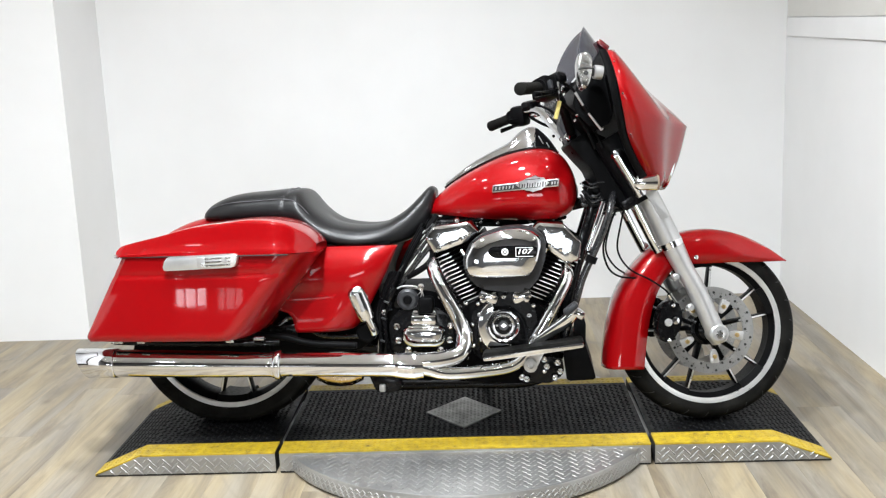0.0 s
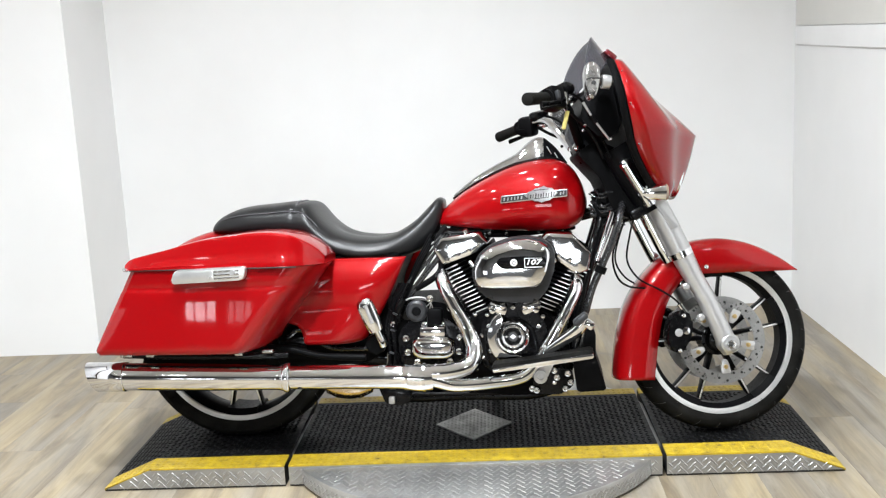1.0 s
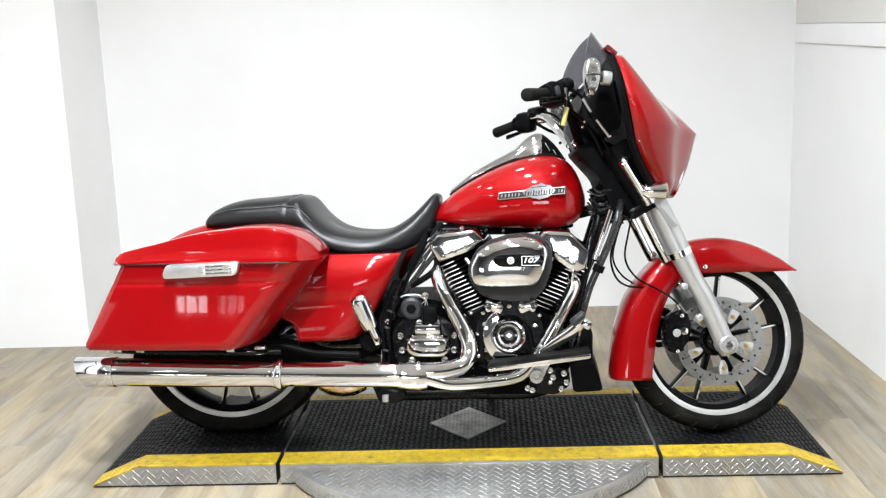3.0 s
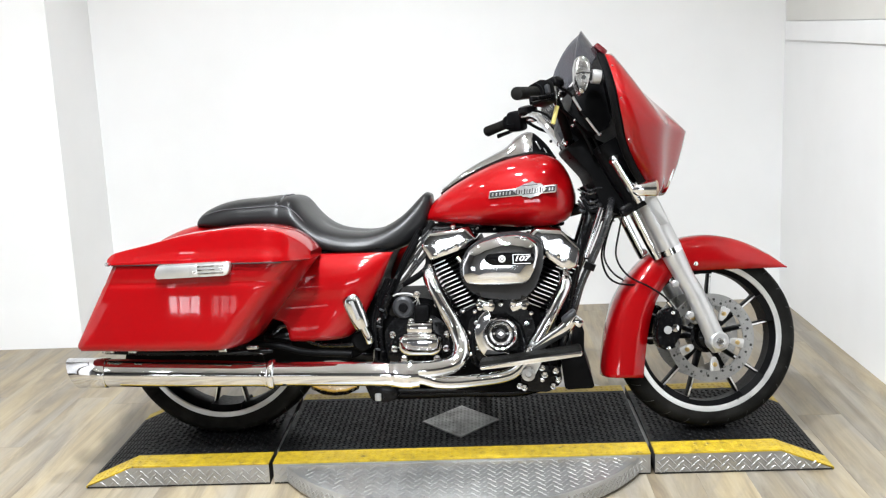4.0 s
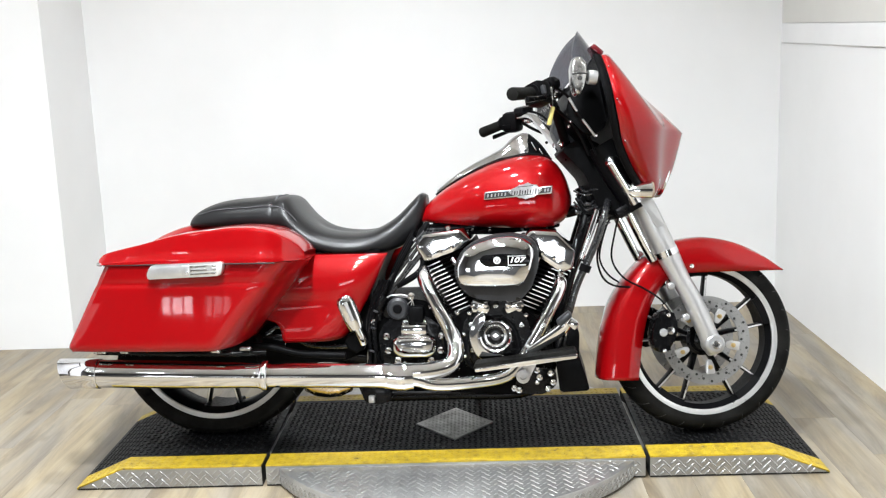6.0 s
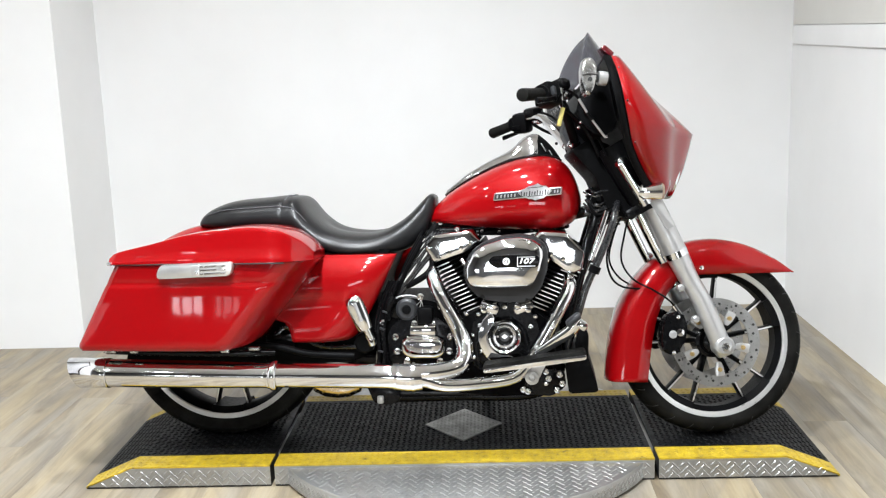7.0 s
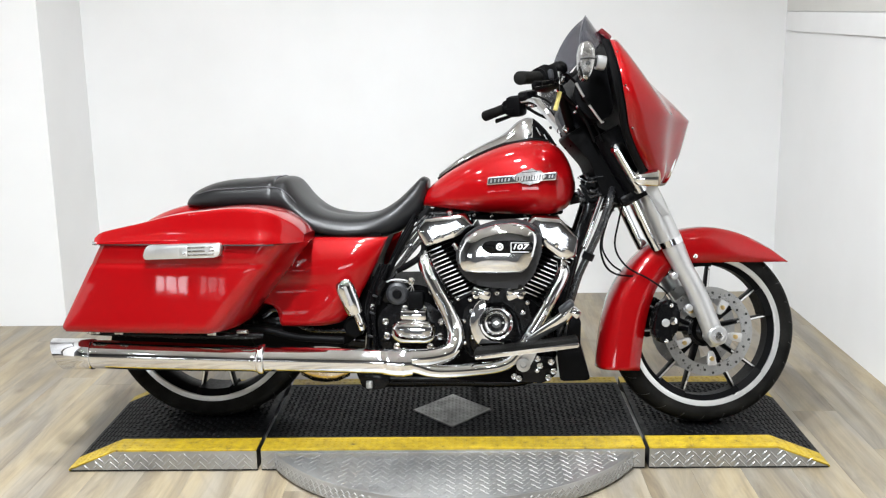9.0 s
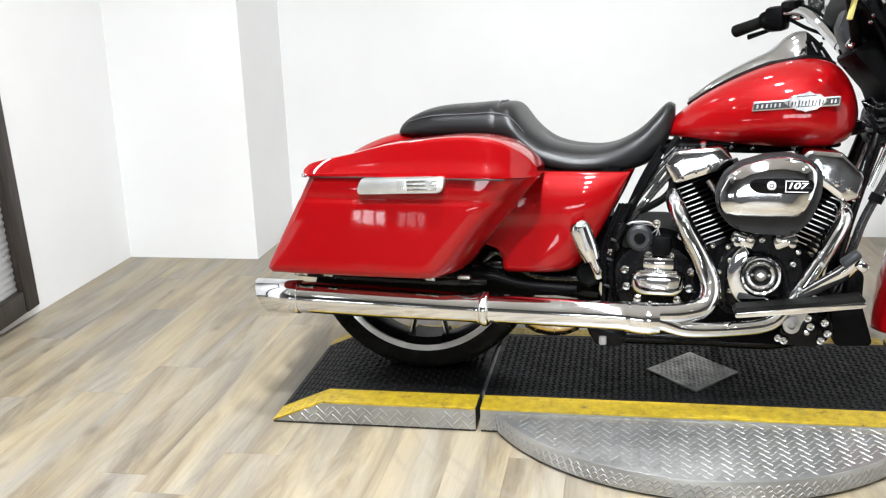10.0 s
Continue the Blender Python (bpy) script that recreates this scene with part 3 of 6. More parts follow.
            part("carrier_bolt", lathe([(0.0, 0.0), (0.0072, 0.0), (0.0072, 0.006), (0.004, 0.007), (0.0, 0.006)], (cx + 0.086 * ca, y + s * 0.004, cz + 0.086 * sa), (0, s, 0), 12), BRASS, db, "brass coloured disc bolt", move)
    return w


wheel("front_wheel", 0.785, 0.294, 0.295, 0.122, 0.241, 24, FRONT, (-1, 1), "black cast wheel with bright machined rim edge", 0.042, 0.58)
wheel("rear_wheel", -0.808, 0.338, 0.348, 0.186, 0.288, 55, None, (-1,), "black cast rear wheel with bright machined rim edge", 0.066, 0.30)

# front fender, bent round the wheel
def fender_shell(c, spans, half, th0, th1, n):
    rings = []
    for a in np.linspace(th0, th1, n):
        ro, ri = spans(a)
        ca, sa = math.cos(radians(a)), math.sin(radians(a))
        ring = []
        for f, y in ((0.0, -1.0), (0.35, -1.0), (0.68, -0.985), (0.86, -0.92), (0.955, -0.74), (0.99, -0.42), (1.0, 0.0)):
            ring.append((ri + (ro - ri) * f, y * half))
        ring = ring + [(r, -y) for r, y in ring[-2::-1]]
        rings.append([(c[0] + r * ca, y, c[2] + r * sa) for r, y in ring])
    return loft(rings, False, False)


F_OUT = [(1.040, 0.5128), (0.990, 0.555), (0.920, 0.594), (0.850, 0.616), (0.775, 0.623), (0.690, 0.609), (0.612, 0.565), (0.548, 0.503), (0.496, 0.423), (0.467, 0.335), (0.453, 0.250), (0.447, 0.176)]
F_IN = [(1.036, 0.5108), (0.972, 0.510), (0.900, 0.510), (0.830, 0.510), (0.765, 0.509), (0.715, 0.507), (0.668, 0.492), (0.628, 0.445), (0.604, 0.395), (0.586, 0.330), (0.573, 0.250), (0.564, 0.174)]
rings = []
for o, i in zip(curve(F_OUT, 5), curve(F_IN, 5)):
    ring = []
    for f, y in ((0.0, -1.0), (0.35, -1.0), (0.66, -0.985), (0.84, -0.92), (0.945, -0.74), (0.988, -0.42), (1.0, 0.0)):
        p = i + (o - i) * f
        ring.append((p[0], y * 0.084, p[1]))
    rings.append(ring + [(x, -y, z) for x, y, z in ring[-2::-1]])
fend = part("front_fender", loft(rings, False, False), PAINT, BIKE, "glossy red painted front fender", FRONT, 40, 0.004)
for s in (-1, 1):
    for fx, fz in ((0.690, 0.545), (0.742, 0.530), (0.662, 0.480)):
        part("fender_bolt", lathe([(0.0, 0.0), (0.007, 0.0), (0.007, 0.004), (0.0, 0.006)], (fx, s * 0.083, fz), (0, s, 0), 12), CHROME, fend, "", FRONT)

# fork legs
for s in (-1, 1):
    y = s * 0.122
    leg = part("fork_slider", tube([(0.800, y, 0.258), (0.788, y, 0.288), (0.730, y, 0.425), (0.692, y, 0.494), (0.653, y, 0.575), (0.600, y, 0.690), (0.565, y, 0.765)], [0.025, 0.030, 0.030, 0.030, 0.035, 0.035, 0.032], 20), SATIN, BIKE, "satin silver fork leg", FRONT)
    part("dust_cover", tube([(0.657, y, 0.566), (0.649, y, 0.584)], 0.037, 20, 1), CHROME, leg, "", FRONT)
    part("axle_clamp", lathe([(0.0, -0.034), (0.024, -0.034), (0.030, -0.028), (0.033, 0.0), (0.033, 0.022), (0.0, 0.022)], (0.791, y, 0.288), (0, -s, 0), 20), SATIN, leg, "", FRONT)
    part("axle_nut", lathe([(0.0, 0.0), (0.015, 0.0), (0.015, 0.010), (0.009, 0.011), (0.008, 0.002), (0.0, 0.002)], (0.791, y + s * 0.034, 0.286), (0, s, 0), 6), PEWTER, leg, "", FRONT, 20)
    for fx, fz in ((0.735, 0.372), (0.690, 0.470), (0.748, 0.440)):
        part("caliper_lug", lathe([(0.0, -0.012), (0.011, -0.012), (0.011, 0.006), (0.007, 0.009), (0.0, 0.009)], (fx - 0.030, y + s * 0.012, fz), (0, s, 0), 14), SATIN, leg, "", FRONT)
    part("fork_cover", tube([(0.563, y, 0.715), (0.540, y, 0.760), (0.500, y, 0.825), (0.450, y, 0.915)], [0.040, 0.041, 0.043, 0.043], 20), PLASTIC, BIKE, "black upper fork cover", FRONT)
    chs = part("chrome_strip", tube([(0.478, y + s * 0.045, 0.858), (0.515, y + s * 0.047, 0.790), (0.550, y + s * 0.047, 0.728)], [0.022, 0.020, 0.018], 14), CHROME, BIKE, "chrome spotlight bracket", FRONT)
    part("end_cap", lathe([(0.0, -0.022), (0.018, -0.016), (0.0235, 0.0), (0.018, 0.016), (0.0, 0.022)], (0.478, y + s * 0.045, 0.858), (0, 1, 0), 16), CHROME, chs, "", FRONT)
    part("fork_bracket", prism(rounded([(0.556, 0.742), (0.600, 0.738), (0.640, 0.660), (0.612, 0.652), (0.585, 0.700)], 0.006), y + s * 0.030, y + s * 0.040, 0.002), SATIN, BIKE, "silver bracket on the fork leg", FRONT)
    # brake caliper
    cal = part("brake_caliper", prism(rounded([(0.598, 0.300), (0.608, 0.360), (0.632, 0.394), (0.660, 0.396), (0.680, 0.372), (0.678, 0.325), (0.664, 0.282), (0.638, 0.260), (0.610, 0.268)], 0.014, 3), s * 0.060, s * 0.130, 0.012, 3), BLACK, BIKE, "black brake caliper", FRONT)
    part("caliper_badge", lathe([(0.0, 0.0), (0.013, 0.0), (0.012, 0.004), (0.007, 0.005), (0.006, 0.003), (0.0, 0.003)], (0.634, s * 0.129, 0.326), (0, s, 0), 20), SATIN, cal, "round silver caliper badge", FRONT)
    for fx, fz, fr2 in ((0.656, 0.332, 0.012), (0.650, 0.380, 0.006), (0.634, 0.270, 0.006)):
        part("caliper_bolt", lathe([(0.0, 0.0), (fr2, 0.0), (fr2, 0.007), (0.0, 0.009)], (fx, s * 0.130, fz), (0, s, 0), 12), CHROME, cal, "", FRONT)
    # brake line
    part("brake_line", tube([(0.655, s * 0.118, 0.395), (0.628, s * 0.122, 0.430), (0.585, s * 0.104, 0.462), (0.520, s * 0.095, 0.500), (0.486, s * 0.09, 0.560), (0.500, s * 0.08, 0.640), (0.520, s * 0.06, 0.700)], 0.0031, 8), PLASTIC, BIKE, "", FRONT)
    part("brake_fitting", tube([(0.660, s * 0.120, 0.388), (0.640, s * 0.121, 0.416)], 0.008, 10, 1), CHROME, BIKE, "", FRONT)
    # slim tubes beside the leg
    part("fork_tube", tube([(0.545, s * 0.085, 0.715), (0.600, s * 0.085, 0.600), (0.625, s * 0.085, 0.552)], 0.021, 14), CHROME, BIKE, "chrome inner fork tube", FRONT)
    # indicator
    ind = part("indicator", lathe([(0.0, -0.036), (0.018, -0.034), (0.026, -0.022), (0.028, 0.004), (0.030, 0.022), (0.031, 0.034), (0.028, 0.036), (0.0, 0.036)], (0.557, s * 0.175, 0.768), (1, 0, 0), 24), CHROME, BIKE, "chrome bullet turn signal", FRONT)
    part("indicator_lens", lathe([(0.028, 0.036), (0.024, 0.043), (0.0, 0.047)], (0.557, s * 0.175, 0.768), (1, 0, 0), 24), LENS, ind, "", FRONT)
    part("indicator_stem", tube([(0.548, s * 0.175, 0.755), (0.540, s * 0.150, 0.735), (0.545, s * 0.125, 0.715)], 0.014, 12), CHROME, ind, "", FRONT)
part("axle", tube([(0.791, -0.10, 0.293), (0.791, 0.10, 0.293)], 0.012, 12, 1), SATIN, BIKE, "", FRONT)
part("lower_clamp", block((0.530, 0, 0.715), (0.085, 0.30, 0.035), 0.010, (0, -29, 0)), BLACK, BIKE, "black lower fork clamp", FRONT)
part("fork_brace_panel", prism(rounded([(0.332, 0.905), (0.398, 0.945), (0.462, 0.915), (0.550, 0.705), (0.500, 0.690), (0.446, 0.712), (0.420, 0.785), (0.406, 0.822)], 0.012), -0.105, 0.06, 0.010), PLASTIC, BIKE, "black plastic shroud under the fairing", FRONT)

# fairing: outer shell swept from the nose to the side edges
FZ = [0.752, 0.775, 0.800, 0.850, 0.905, 0.955, 1.000, 1.050, 1.105, 1.156, 1.190, 1.214]
NOSE = [0.640, 0.676, 0.692, 0.712, 0.728, 0.741, 0.694, 0.634, 0.574, 0.524, 0.494, 0.470]
EDGE = [0.610, 0.585, 0.552, 0.510, 0.476, 0.460, 0.448, 0.438, 0.430, 0.424, 0.424, 0.430]
HALF = [0.120, 0.165, 0.205, 0.262, 0.312, 0.345, 0.362, 0.366, 0.345, 0.300, 0.245, 0.185]


def shell(z0, z1, rows, shrink=1.0, back=0.0, u0=-1.0, u1=1.0, cols=57, nose=1.0, power=5.0):
    rings = []
    for v in np.linspace(0, 1, rows):
        row = []
        for u in np.linspace(u0, u1, cols):
            z = z0 + (z1 - 0.052 * abs(u) ** 1.6 - z0) * v
            n_, e_, h_ = float(np.interp(z, FZ, NOSE)), glide(z, FZ, EDGE), glide(z, FZ, HALF)
            lobe = math.exp(-(abs(u) / 0.45) ** 2.4) * (1 - abs(u) ** 4)
            f = 0.60 * (1 - abs(u) ** power) ** 0.62 + 0.40 * lobe
            row.append((e_ - back + (n_ - e_) * f * nose, u * h_ * shrink, z))
        rings.append(row)
    return loft(rings, False, False)


fair = part("fairing", shell(0.756, 1.214, 40), [PAINT, PLASTIC], BIKE, "glossy red painted batwing fairing", FRONT, 50, 0.006)
fair.modifiers["thickness"].material_offset = 1
fair.modifiers["thickness"].material_offset_rim = 1
part("inner_fairing", shell(0.790, 1.200, 24, 0.985, 0.006, nose=0.35), PLASTIC, fair, "black plastic inner fairing", FRONT, 50, 0.012)
rim_pts = []
for z in np.linspace(0.772, 1.158, 14):
    e_, h_ = float(np.interp(z, FZ, EDGE)), float(np.interp(z, FZ, HALF))
    rim_pts.append((e_ - 0.012, h_ * 0.985, z))
for s in (-1, 1):
    part("edge_trim", tube([(x, s * y, z) for x, y, z in rim_pts], 0.015, 12, 3, 0.55), PLASTIC, fair, "", FRONT)
    for z in (0.905, 1.02, 1.12):
        e_, h_ = float(np.interp(z, FZ, EDGE)), float(np.interp(z, FZ, HALF))
        part("fairing_screw", lathe([(0.0, 0.0), (0.0032, 0.0), (0.0026, 0.002), (0.0, 0.0025)], (e_ + 0.008, s * h_ * 0.998, z), (0, s, 0), 8), CHROME, fair, "", FRONT)
part("headlight_trim", lathe([(0.062, -0.02), (0.072, -0.018), (0.076, 0.0), (0.072, 0.010), (0.064, 0.010), (0.060, 0.0)], (0.672, 0, 0.826), (1, 0, -0.25), 36, True), CHROME, fair, "chrome headlight ring", FRONT)
part("vent_cover", block((0.452, -0.05, 1.214), (0.045, 0.13, 0.020), 0.007, (0, 40, 0)), REDLENS, fair, "dark red vent flap on top", FRONT)

# wind screen
scr = []
for v in np.linspace(0, 1, 10):
    row = []
    for u in np.linspace(-1, 1, 25):
        base_x = 0.474 - 0.085 * abs(u) ** 1.45
        base_z = 1.203 - 0.075 * abs(u) ** 2.4
        top = 0.083 * (1 - abs(u) ** 2.9) ** 0.5
        row.append((base_x - 0.066 * v * (1 - 0.3 * abs(u)), 0.245 * u, base_z + top * v))
    scr.append(row)
part("windscreen", loft(scr, False, False), SMOKE, BIKE, "low smoked windscreen", FRONT, 60, 0.004)

# handlebar and controls
FLATROWS = ((1.0, 0.0), (0.97, 0.45), (0.88, 0.85), (0.72, 1.0), (0.45, 0.93), (0.2, 0.88))
half_bar = [(0.142, 0.430, 1.028), (0.206, 0.335, 1.044), (0.252, 0.270, 1.058), (0.286, 0.205, 1.050), (0.318, 0.135, 0.998), (0.348, 0.075, 0.940), (0.354, 0.030, 0.925)]
bar = part("handlebar", tube([(x, -y, z) for x, y, z in half_bar] + half_bar[::-1], 0.0127, 14), CHROME, BIKE, "chrome pull-back handlebar", FRONT)
for s in (-1, 1):
    g0, g1 = np.array((0.140, s * 0.434, 1.027)), np.array((0.208, s * 0.333, 1.045))
    part("grip", tube([g0, g0 + (g1 - g0) * 0.06, g0 + (g1 - g0) * 0.5, g1], [0.0180, 0.0190, 0.0178, 0.0178], 18, 3), RUBBER, bar, "black rubber grip", FRONT)
    part("grip_flange", tube([g1 - (g1 - g0) * 0.03, g1 + (g1 - g0) * 0.03], 0.026, 18, 1), PLASTIC, bar, "", FRONT)
    part("switch_housing", block((0.234, s * 0.302, 1.046), (0.062, 0.058, 0.072), 0.014, (0, -12, s * 55)), PLASTIC, bar, "black switch housing", FRONT)
    part("switch_buttons", block((0.214, s * 0.292, 1.026), (0.022, 0.034, 0.020), 0.004, (0, -12, s * 55)), CRINKLE, bar, "", FRONT)
    part("master_cylinder", block((0.268, s * 0.262, 1.078), (0.070, 0.045, 0.034), 0.010, (0, -14, s * 48)), BLACK, bar, "black lever reservoir", FRONT)
    part("lever", tube([(0.272, s * 0.285, 1.050), (0.262, s * 0.330, 1.036), (0.225, s * 0.385, 1.022), (0.180, s * 0.440, 1.010)], [0.009, 0.008, 0.007, 0.009], 10, 5, 0.6), BLACK, bar, "", FRONT)
    part("lever_clamp", block((0.286, s * 0.268, 1.046), (0.034, 0.026, 0.018), 0.005, (0, -12, s * 50)), CHROME, bar, "", FRONT)
    part("clamp_bolt", lathe([(0.0, 0.0), (0.006, 0.0), (0.005, 0.008), (0.0, 0.009)], (0.284, s * 0.284, 1.046), (-0.3, s, 0), 10), CHROME, bar, "", FRONT)
    part("switch_cap", block((0.240, s * 0.330, 1.052), (0.030, 0.014, 0.030), 0.006, (0, -12, s * 55)), SLATE, bar, "", FRONT)
    part("lever_pivot", lathe([(0.0, -0.018), (0.013, -0.018), (0.013, 0.018), (0.0, 0.018)], (0.272, s * 0.285, 1.050), (0, 0, 1), 12), CHROME, bar, "", FRONT)
    part("bar_sleeve", tube([(0.300, s * 0.175, 1.030), (0.318, s * 0.135, 0.998), (0.348, s * 0.075, 0.940)], 0.0150, 14, 4), CHROME if s > 0 else PLASTIC, bar, "", FRONT)
    part("riser", tube([(0.372, s * 0.045, 0.880), (0.354, s * 0.045, 0.932)], 0.018, 14, 1), BLACK, bar, "", FRONT)
    part("control_cable", tube([(0.262, s * 0.272, 1.040), (0.300, s * 0.235, 1.010), (0.345, s * 0.190, 0.980), (0.385, s * 0.165, 0.930), (0.410, s * 0.150, 0.880)], 0.0055, 8), PLASTIC, bar, "", FRONT)
    part("brake_hose", tube([(0.292, s * 0.245, 1.075), (0.335, s * 0.225, 1.050), (0.370, s * 0.195, 0.990), (0.415, s * 0.160, 0.920), (0.432, s * 0.155, 0.880)], 0.0045, 8), PLASTIC, bar, "", FRONT)
    # mirror on the inside of the fairing
    bl = 0.014 if s < 0 else -0.014
    mir = part("mirror", panel(rounded([(0.332, 1.036), (0.323, 1.070), (0.322, 1.115), (0.330, 1.144), (0.352, 1.149), (0.369, 1.130), (0.368, 1.090), (0.360, 1.056), (0.350, 1.036)], 0.008), s * 0.343, bl, 2.2 * bl, FLATROWS), PEWTER, BIKE, "chrome mirror housing on the inner fairing", FRONT)
    part("mirror_joint", tube([(0.324, s * 0.3575, 1.094), (0.345, s * 0.3585, 1.097), (0.367, s * 0.3575, 1.095)], 0.0022, 6), BADGEDARK, mir, "", FRONT)
    part("mirror_socket", lathe([(0.0, 0.0), (0.006, 0.0), (0.006, 0.004), (0.0, 0.004)], (0.347, s * 0.355, 1.083), (0, s, 0), 12), UNDER, mir, "", FRONT)
    part("mirror_arm", tube([(0.374, s * 0.335, 1.089), (0.386, s * 0.334, 1.088), (0.399, s * 0.333, 1.086)], [0.0205, 0.0215, 0.0205], 18, 3), SATIN, mir, "", FRONT)
    part("gap_cover", tube([(0.366, s * 0.332, 1.090), (0.376, s * 0.332, 1.089)], 0.013, 12, 1), UNDER, mir, "", FRONT)
    rod = part("clutch_rod", tube([(0.332, s * 0.255, 1.042), (0.361, s * 0.252, 0.994), (0.411, s * 0.248, 0.926)], [0.0042, 0.0035, 0.0035], 10, 3), SATIN, BIKE, "thin silver control tube", FRONT)
    part("rod_sleeve", tube([(0.356, s * 0.252, 1.002), (0.372, s * 0.251, 0.979)], 0.0054, 10, 1), PLASTIC, rod, "", FRONT)
    for bx, bz in ((0.345, 0.978), (0.338, 0.962), (0.424, 0.934)):
        part("dash_stud", lathe([(0.0, 0.0), (0.0055, 0.0), (0.004, 0.004), (0.0, 0.005)], (bx, s * 0.212, bz), (0, s, 0), 10), CHROME, BIKE, "", FRONT)
# yellow hang tag on the near lever
TAG = thing("hang_tag", BIKE.matrix_basis @ FRONT @ Matrix.Translation((0.272, -0.285, 0.985)), "small yellow paper tag hanging from the handlebar lever", "hang tag")
part("card", block((0, 0, 0), (0.009, 0.012, 0.056), 0.001, (0, 16, 20)), YELLOWTAG, TAG)
part("tag_string", tube([(0.0, 0.0, 0.060), (0.004, -0.003, 0.045), (0.006, -0.001, 0.026)], 0.0012, 6), STITCH, TAG)
part("riser_shroud", prism(rounded([(0.316, 0.972), (0.334, 1.026), (0.372, 1.012), (0.392, 0.950), (0.380, 0.900), (0.352, 0.898)], 0.010), -0.030, 0.030, 0.008, 2), SLATE, BIKE, "dark grey shroud over the handlebar risers", FRONT)
part("riser_clamp", block((0.350, -0.048, 0.930), (0.036, 0.020, 0.030), 0.006, (0, 30, 0)), CHROME, BIKE, "chrome riser clamp", FRONT)
part("instrument_pod", prism(rounded([(0.330, 1.000), (0.350, 1.085), (0.430, 1.120), (0.460, 0.960), (0.400, 0.930)], 0.02), -0.20, 0.20, 0.012), PLASTIC, BIKE, "black instrument panel inside the fairing", FRONT)

# fuel tank
TX = [-0.117, -0.100, -0.060, -0.010, 0.070, 0.150, 0.240, 0.300, 0.336, 0.360, 0.375, 0.384]
TT = [0.712, 0.735, 0.775, 0.811, 0.854, 0.886, 0.903, 0.896, 0.872, 0.836, 0.800, 0.765]
TB = [0.694, 0.690, 0.686, 0.680, 0.671, 0.664, 0.662, 0.664, 0.674, 0.690, 0.715, 0.745]
TW = [0.050, 0.066, 0.094, 0.118, 0.148, 0.166, 0.176, 0.172, 0.158, 0.134, 0.100, 0.040]


def tank_rings():
    rings = []
    for x in np.linspace(TX[0], TX[-1], 44):
        t, b, w = (glide(x, TX, q) for q in (TT, TB, TW))
        mid = b + (t - b) * 0.42
        ring = []
        for a in np.linspace(0, 2 * math.pi, 40, endpoint=False):
            ca, sa = math.cos(a), math.sin(a)
            y = math.copysign(abs(ca) ** 0.72, ca) * w
            up = sa >= 0
            z = mid + (math.copysign(abs(sa) ** (0.92 if up else 0.62), sa)) * ((t - mid) if up else (mid - b))
            ring.append((x, y, z))
        rings.append(ring)
    return rings


tank = part("fuel_tank", loft(tank_rings()), PAINT, BIKE, "glossy red teardrop fuel tank", None, 60)
md = tank.modifiers.new("smooth", "SUBSURF")
md.levels = md.render_levels = 1
# tank badge: dark inlay strip in a pewter edge, with a jagged wider shield over its middle
for s in (-1, 1):
    turn = Matrix.Translation((0.21, s * 0.168, 0.787)) @ Matrix.Rotation(radians(6.5 * s), 4, "Z") @ Matrix.Translation((-0.21, -s * 0.168, -0.787))
    bo = rounded([(0.106, 0.763), (0.318, 0.779), (0.321, 0.803), (0.110, 0.787)], 0.003, 2)
    bd = part("tank_badge", prism(bo, s * 0.158, s * 0.1765, 0.0015), BADGE, BIKE, "dark tank badge in a pewter edge with a raised middle shield", turn)
    part("inlay", prism(rounded([(0.1095, 0.7665), (0.3155, 0.7825), (0.3175, 0.7995), (0.1128, 0.7835)], 0.002, 2), s * 0.1763, s * 0.1772, 0.0), BADGEDARK, bd, "", turn)
    x = 0.117
    for w in (0.0085, 0.008, 0.0075, 0.006, 0.0075, 0.008):
        z = 0.7755 + 0.0765 * (x - 0.117)
        part("badge_bar", prism([(x, z - 0.0048), (x + w * 0.55, z - 0.0044), (x + w * 0.72, z + 0.0052), (x + w * 0.17, z + 0.0048)], s * 0.177, s * 0.1785, 0.0), BADGE, bd, "", turn)
        x += w + 0.0035
    for x in (0.296, 0.305):
        z = 0.7755 + 0.0765 * (x - 0.117)
        part("badge_bar", prism([(x, z - 0.0044), (x + 0.004, z - 0.0042), (x + 0.0055, z + 0.0050), (x + 0.0012, z + 0.0048)], s * 0.177, s * 0.1785, 0.0), BADGE, bd, "", turn)
    wing = [(0.184, 0.786), (0.195, 0.777), (0.207, 0.774), (0.216, 0.767), (0.228, 0.768), (0.238, 0.762), (0.250, 0.768), (0.264, 0.769), (0.272, 0.777), (0.282, 0.783), (0.290, 0.791), (0.281, 0.799), (0.272, 0.808), (0.258, 0.807), (0.246, 0.815), (0.233, 0.808), (0.219, 0.807), (0.208, 0.799), (0.196, 0.796)]
    part("shield", prism(wing, s * 0.176, s * 0.1805, 0.0012), BADGE, bd, "", turn)
    for k in range(11):
        x = 0.194 + 0.0082 * k
        z, hh = 0.7815 + 0.0765 * (x - 0.194), (0.006 if k % 3 else 0.0085)
        part("badge_bar", prism([(x, z - hh), (x + 0.0022 + 0.0012 * (k % 2), z - hh), (x + 0.0042 + 0.0012 * (k % 2), z + hh), (x + 0.0014, z + hh)], s * 0.1803, s * 0.1812, 0.0), BADGEDARK, bd, "", turn)
    for dz in (-0.0125, 0.0135):
        part("badge_bar", prism([(0.214, 0.7865 + dz), (0.262, 0.790 + dz), (0.262, 0.7922 + dz), (0.214, 0.7887 + dz)], s * 0.1803, s * 0.1812, 0.0), BADGEDARK, bd, "", turn)

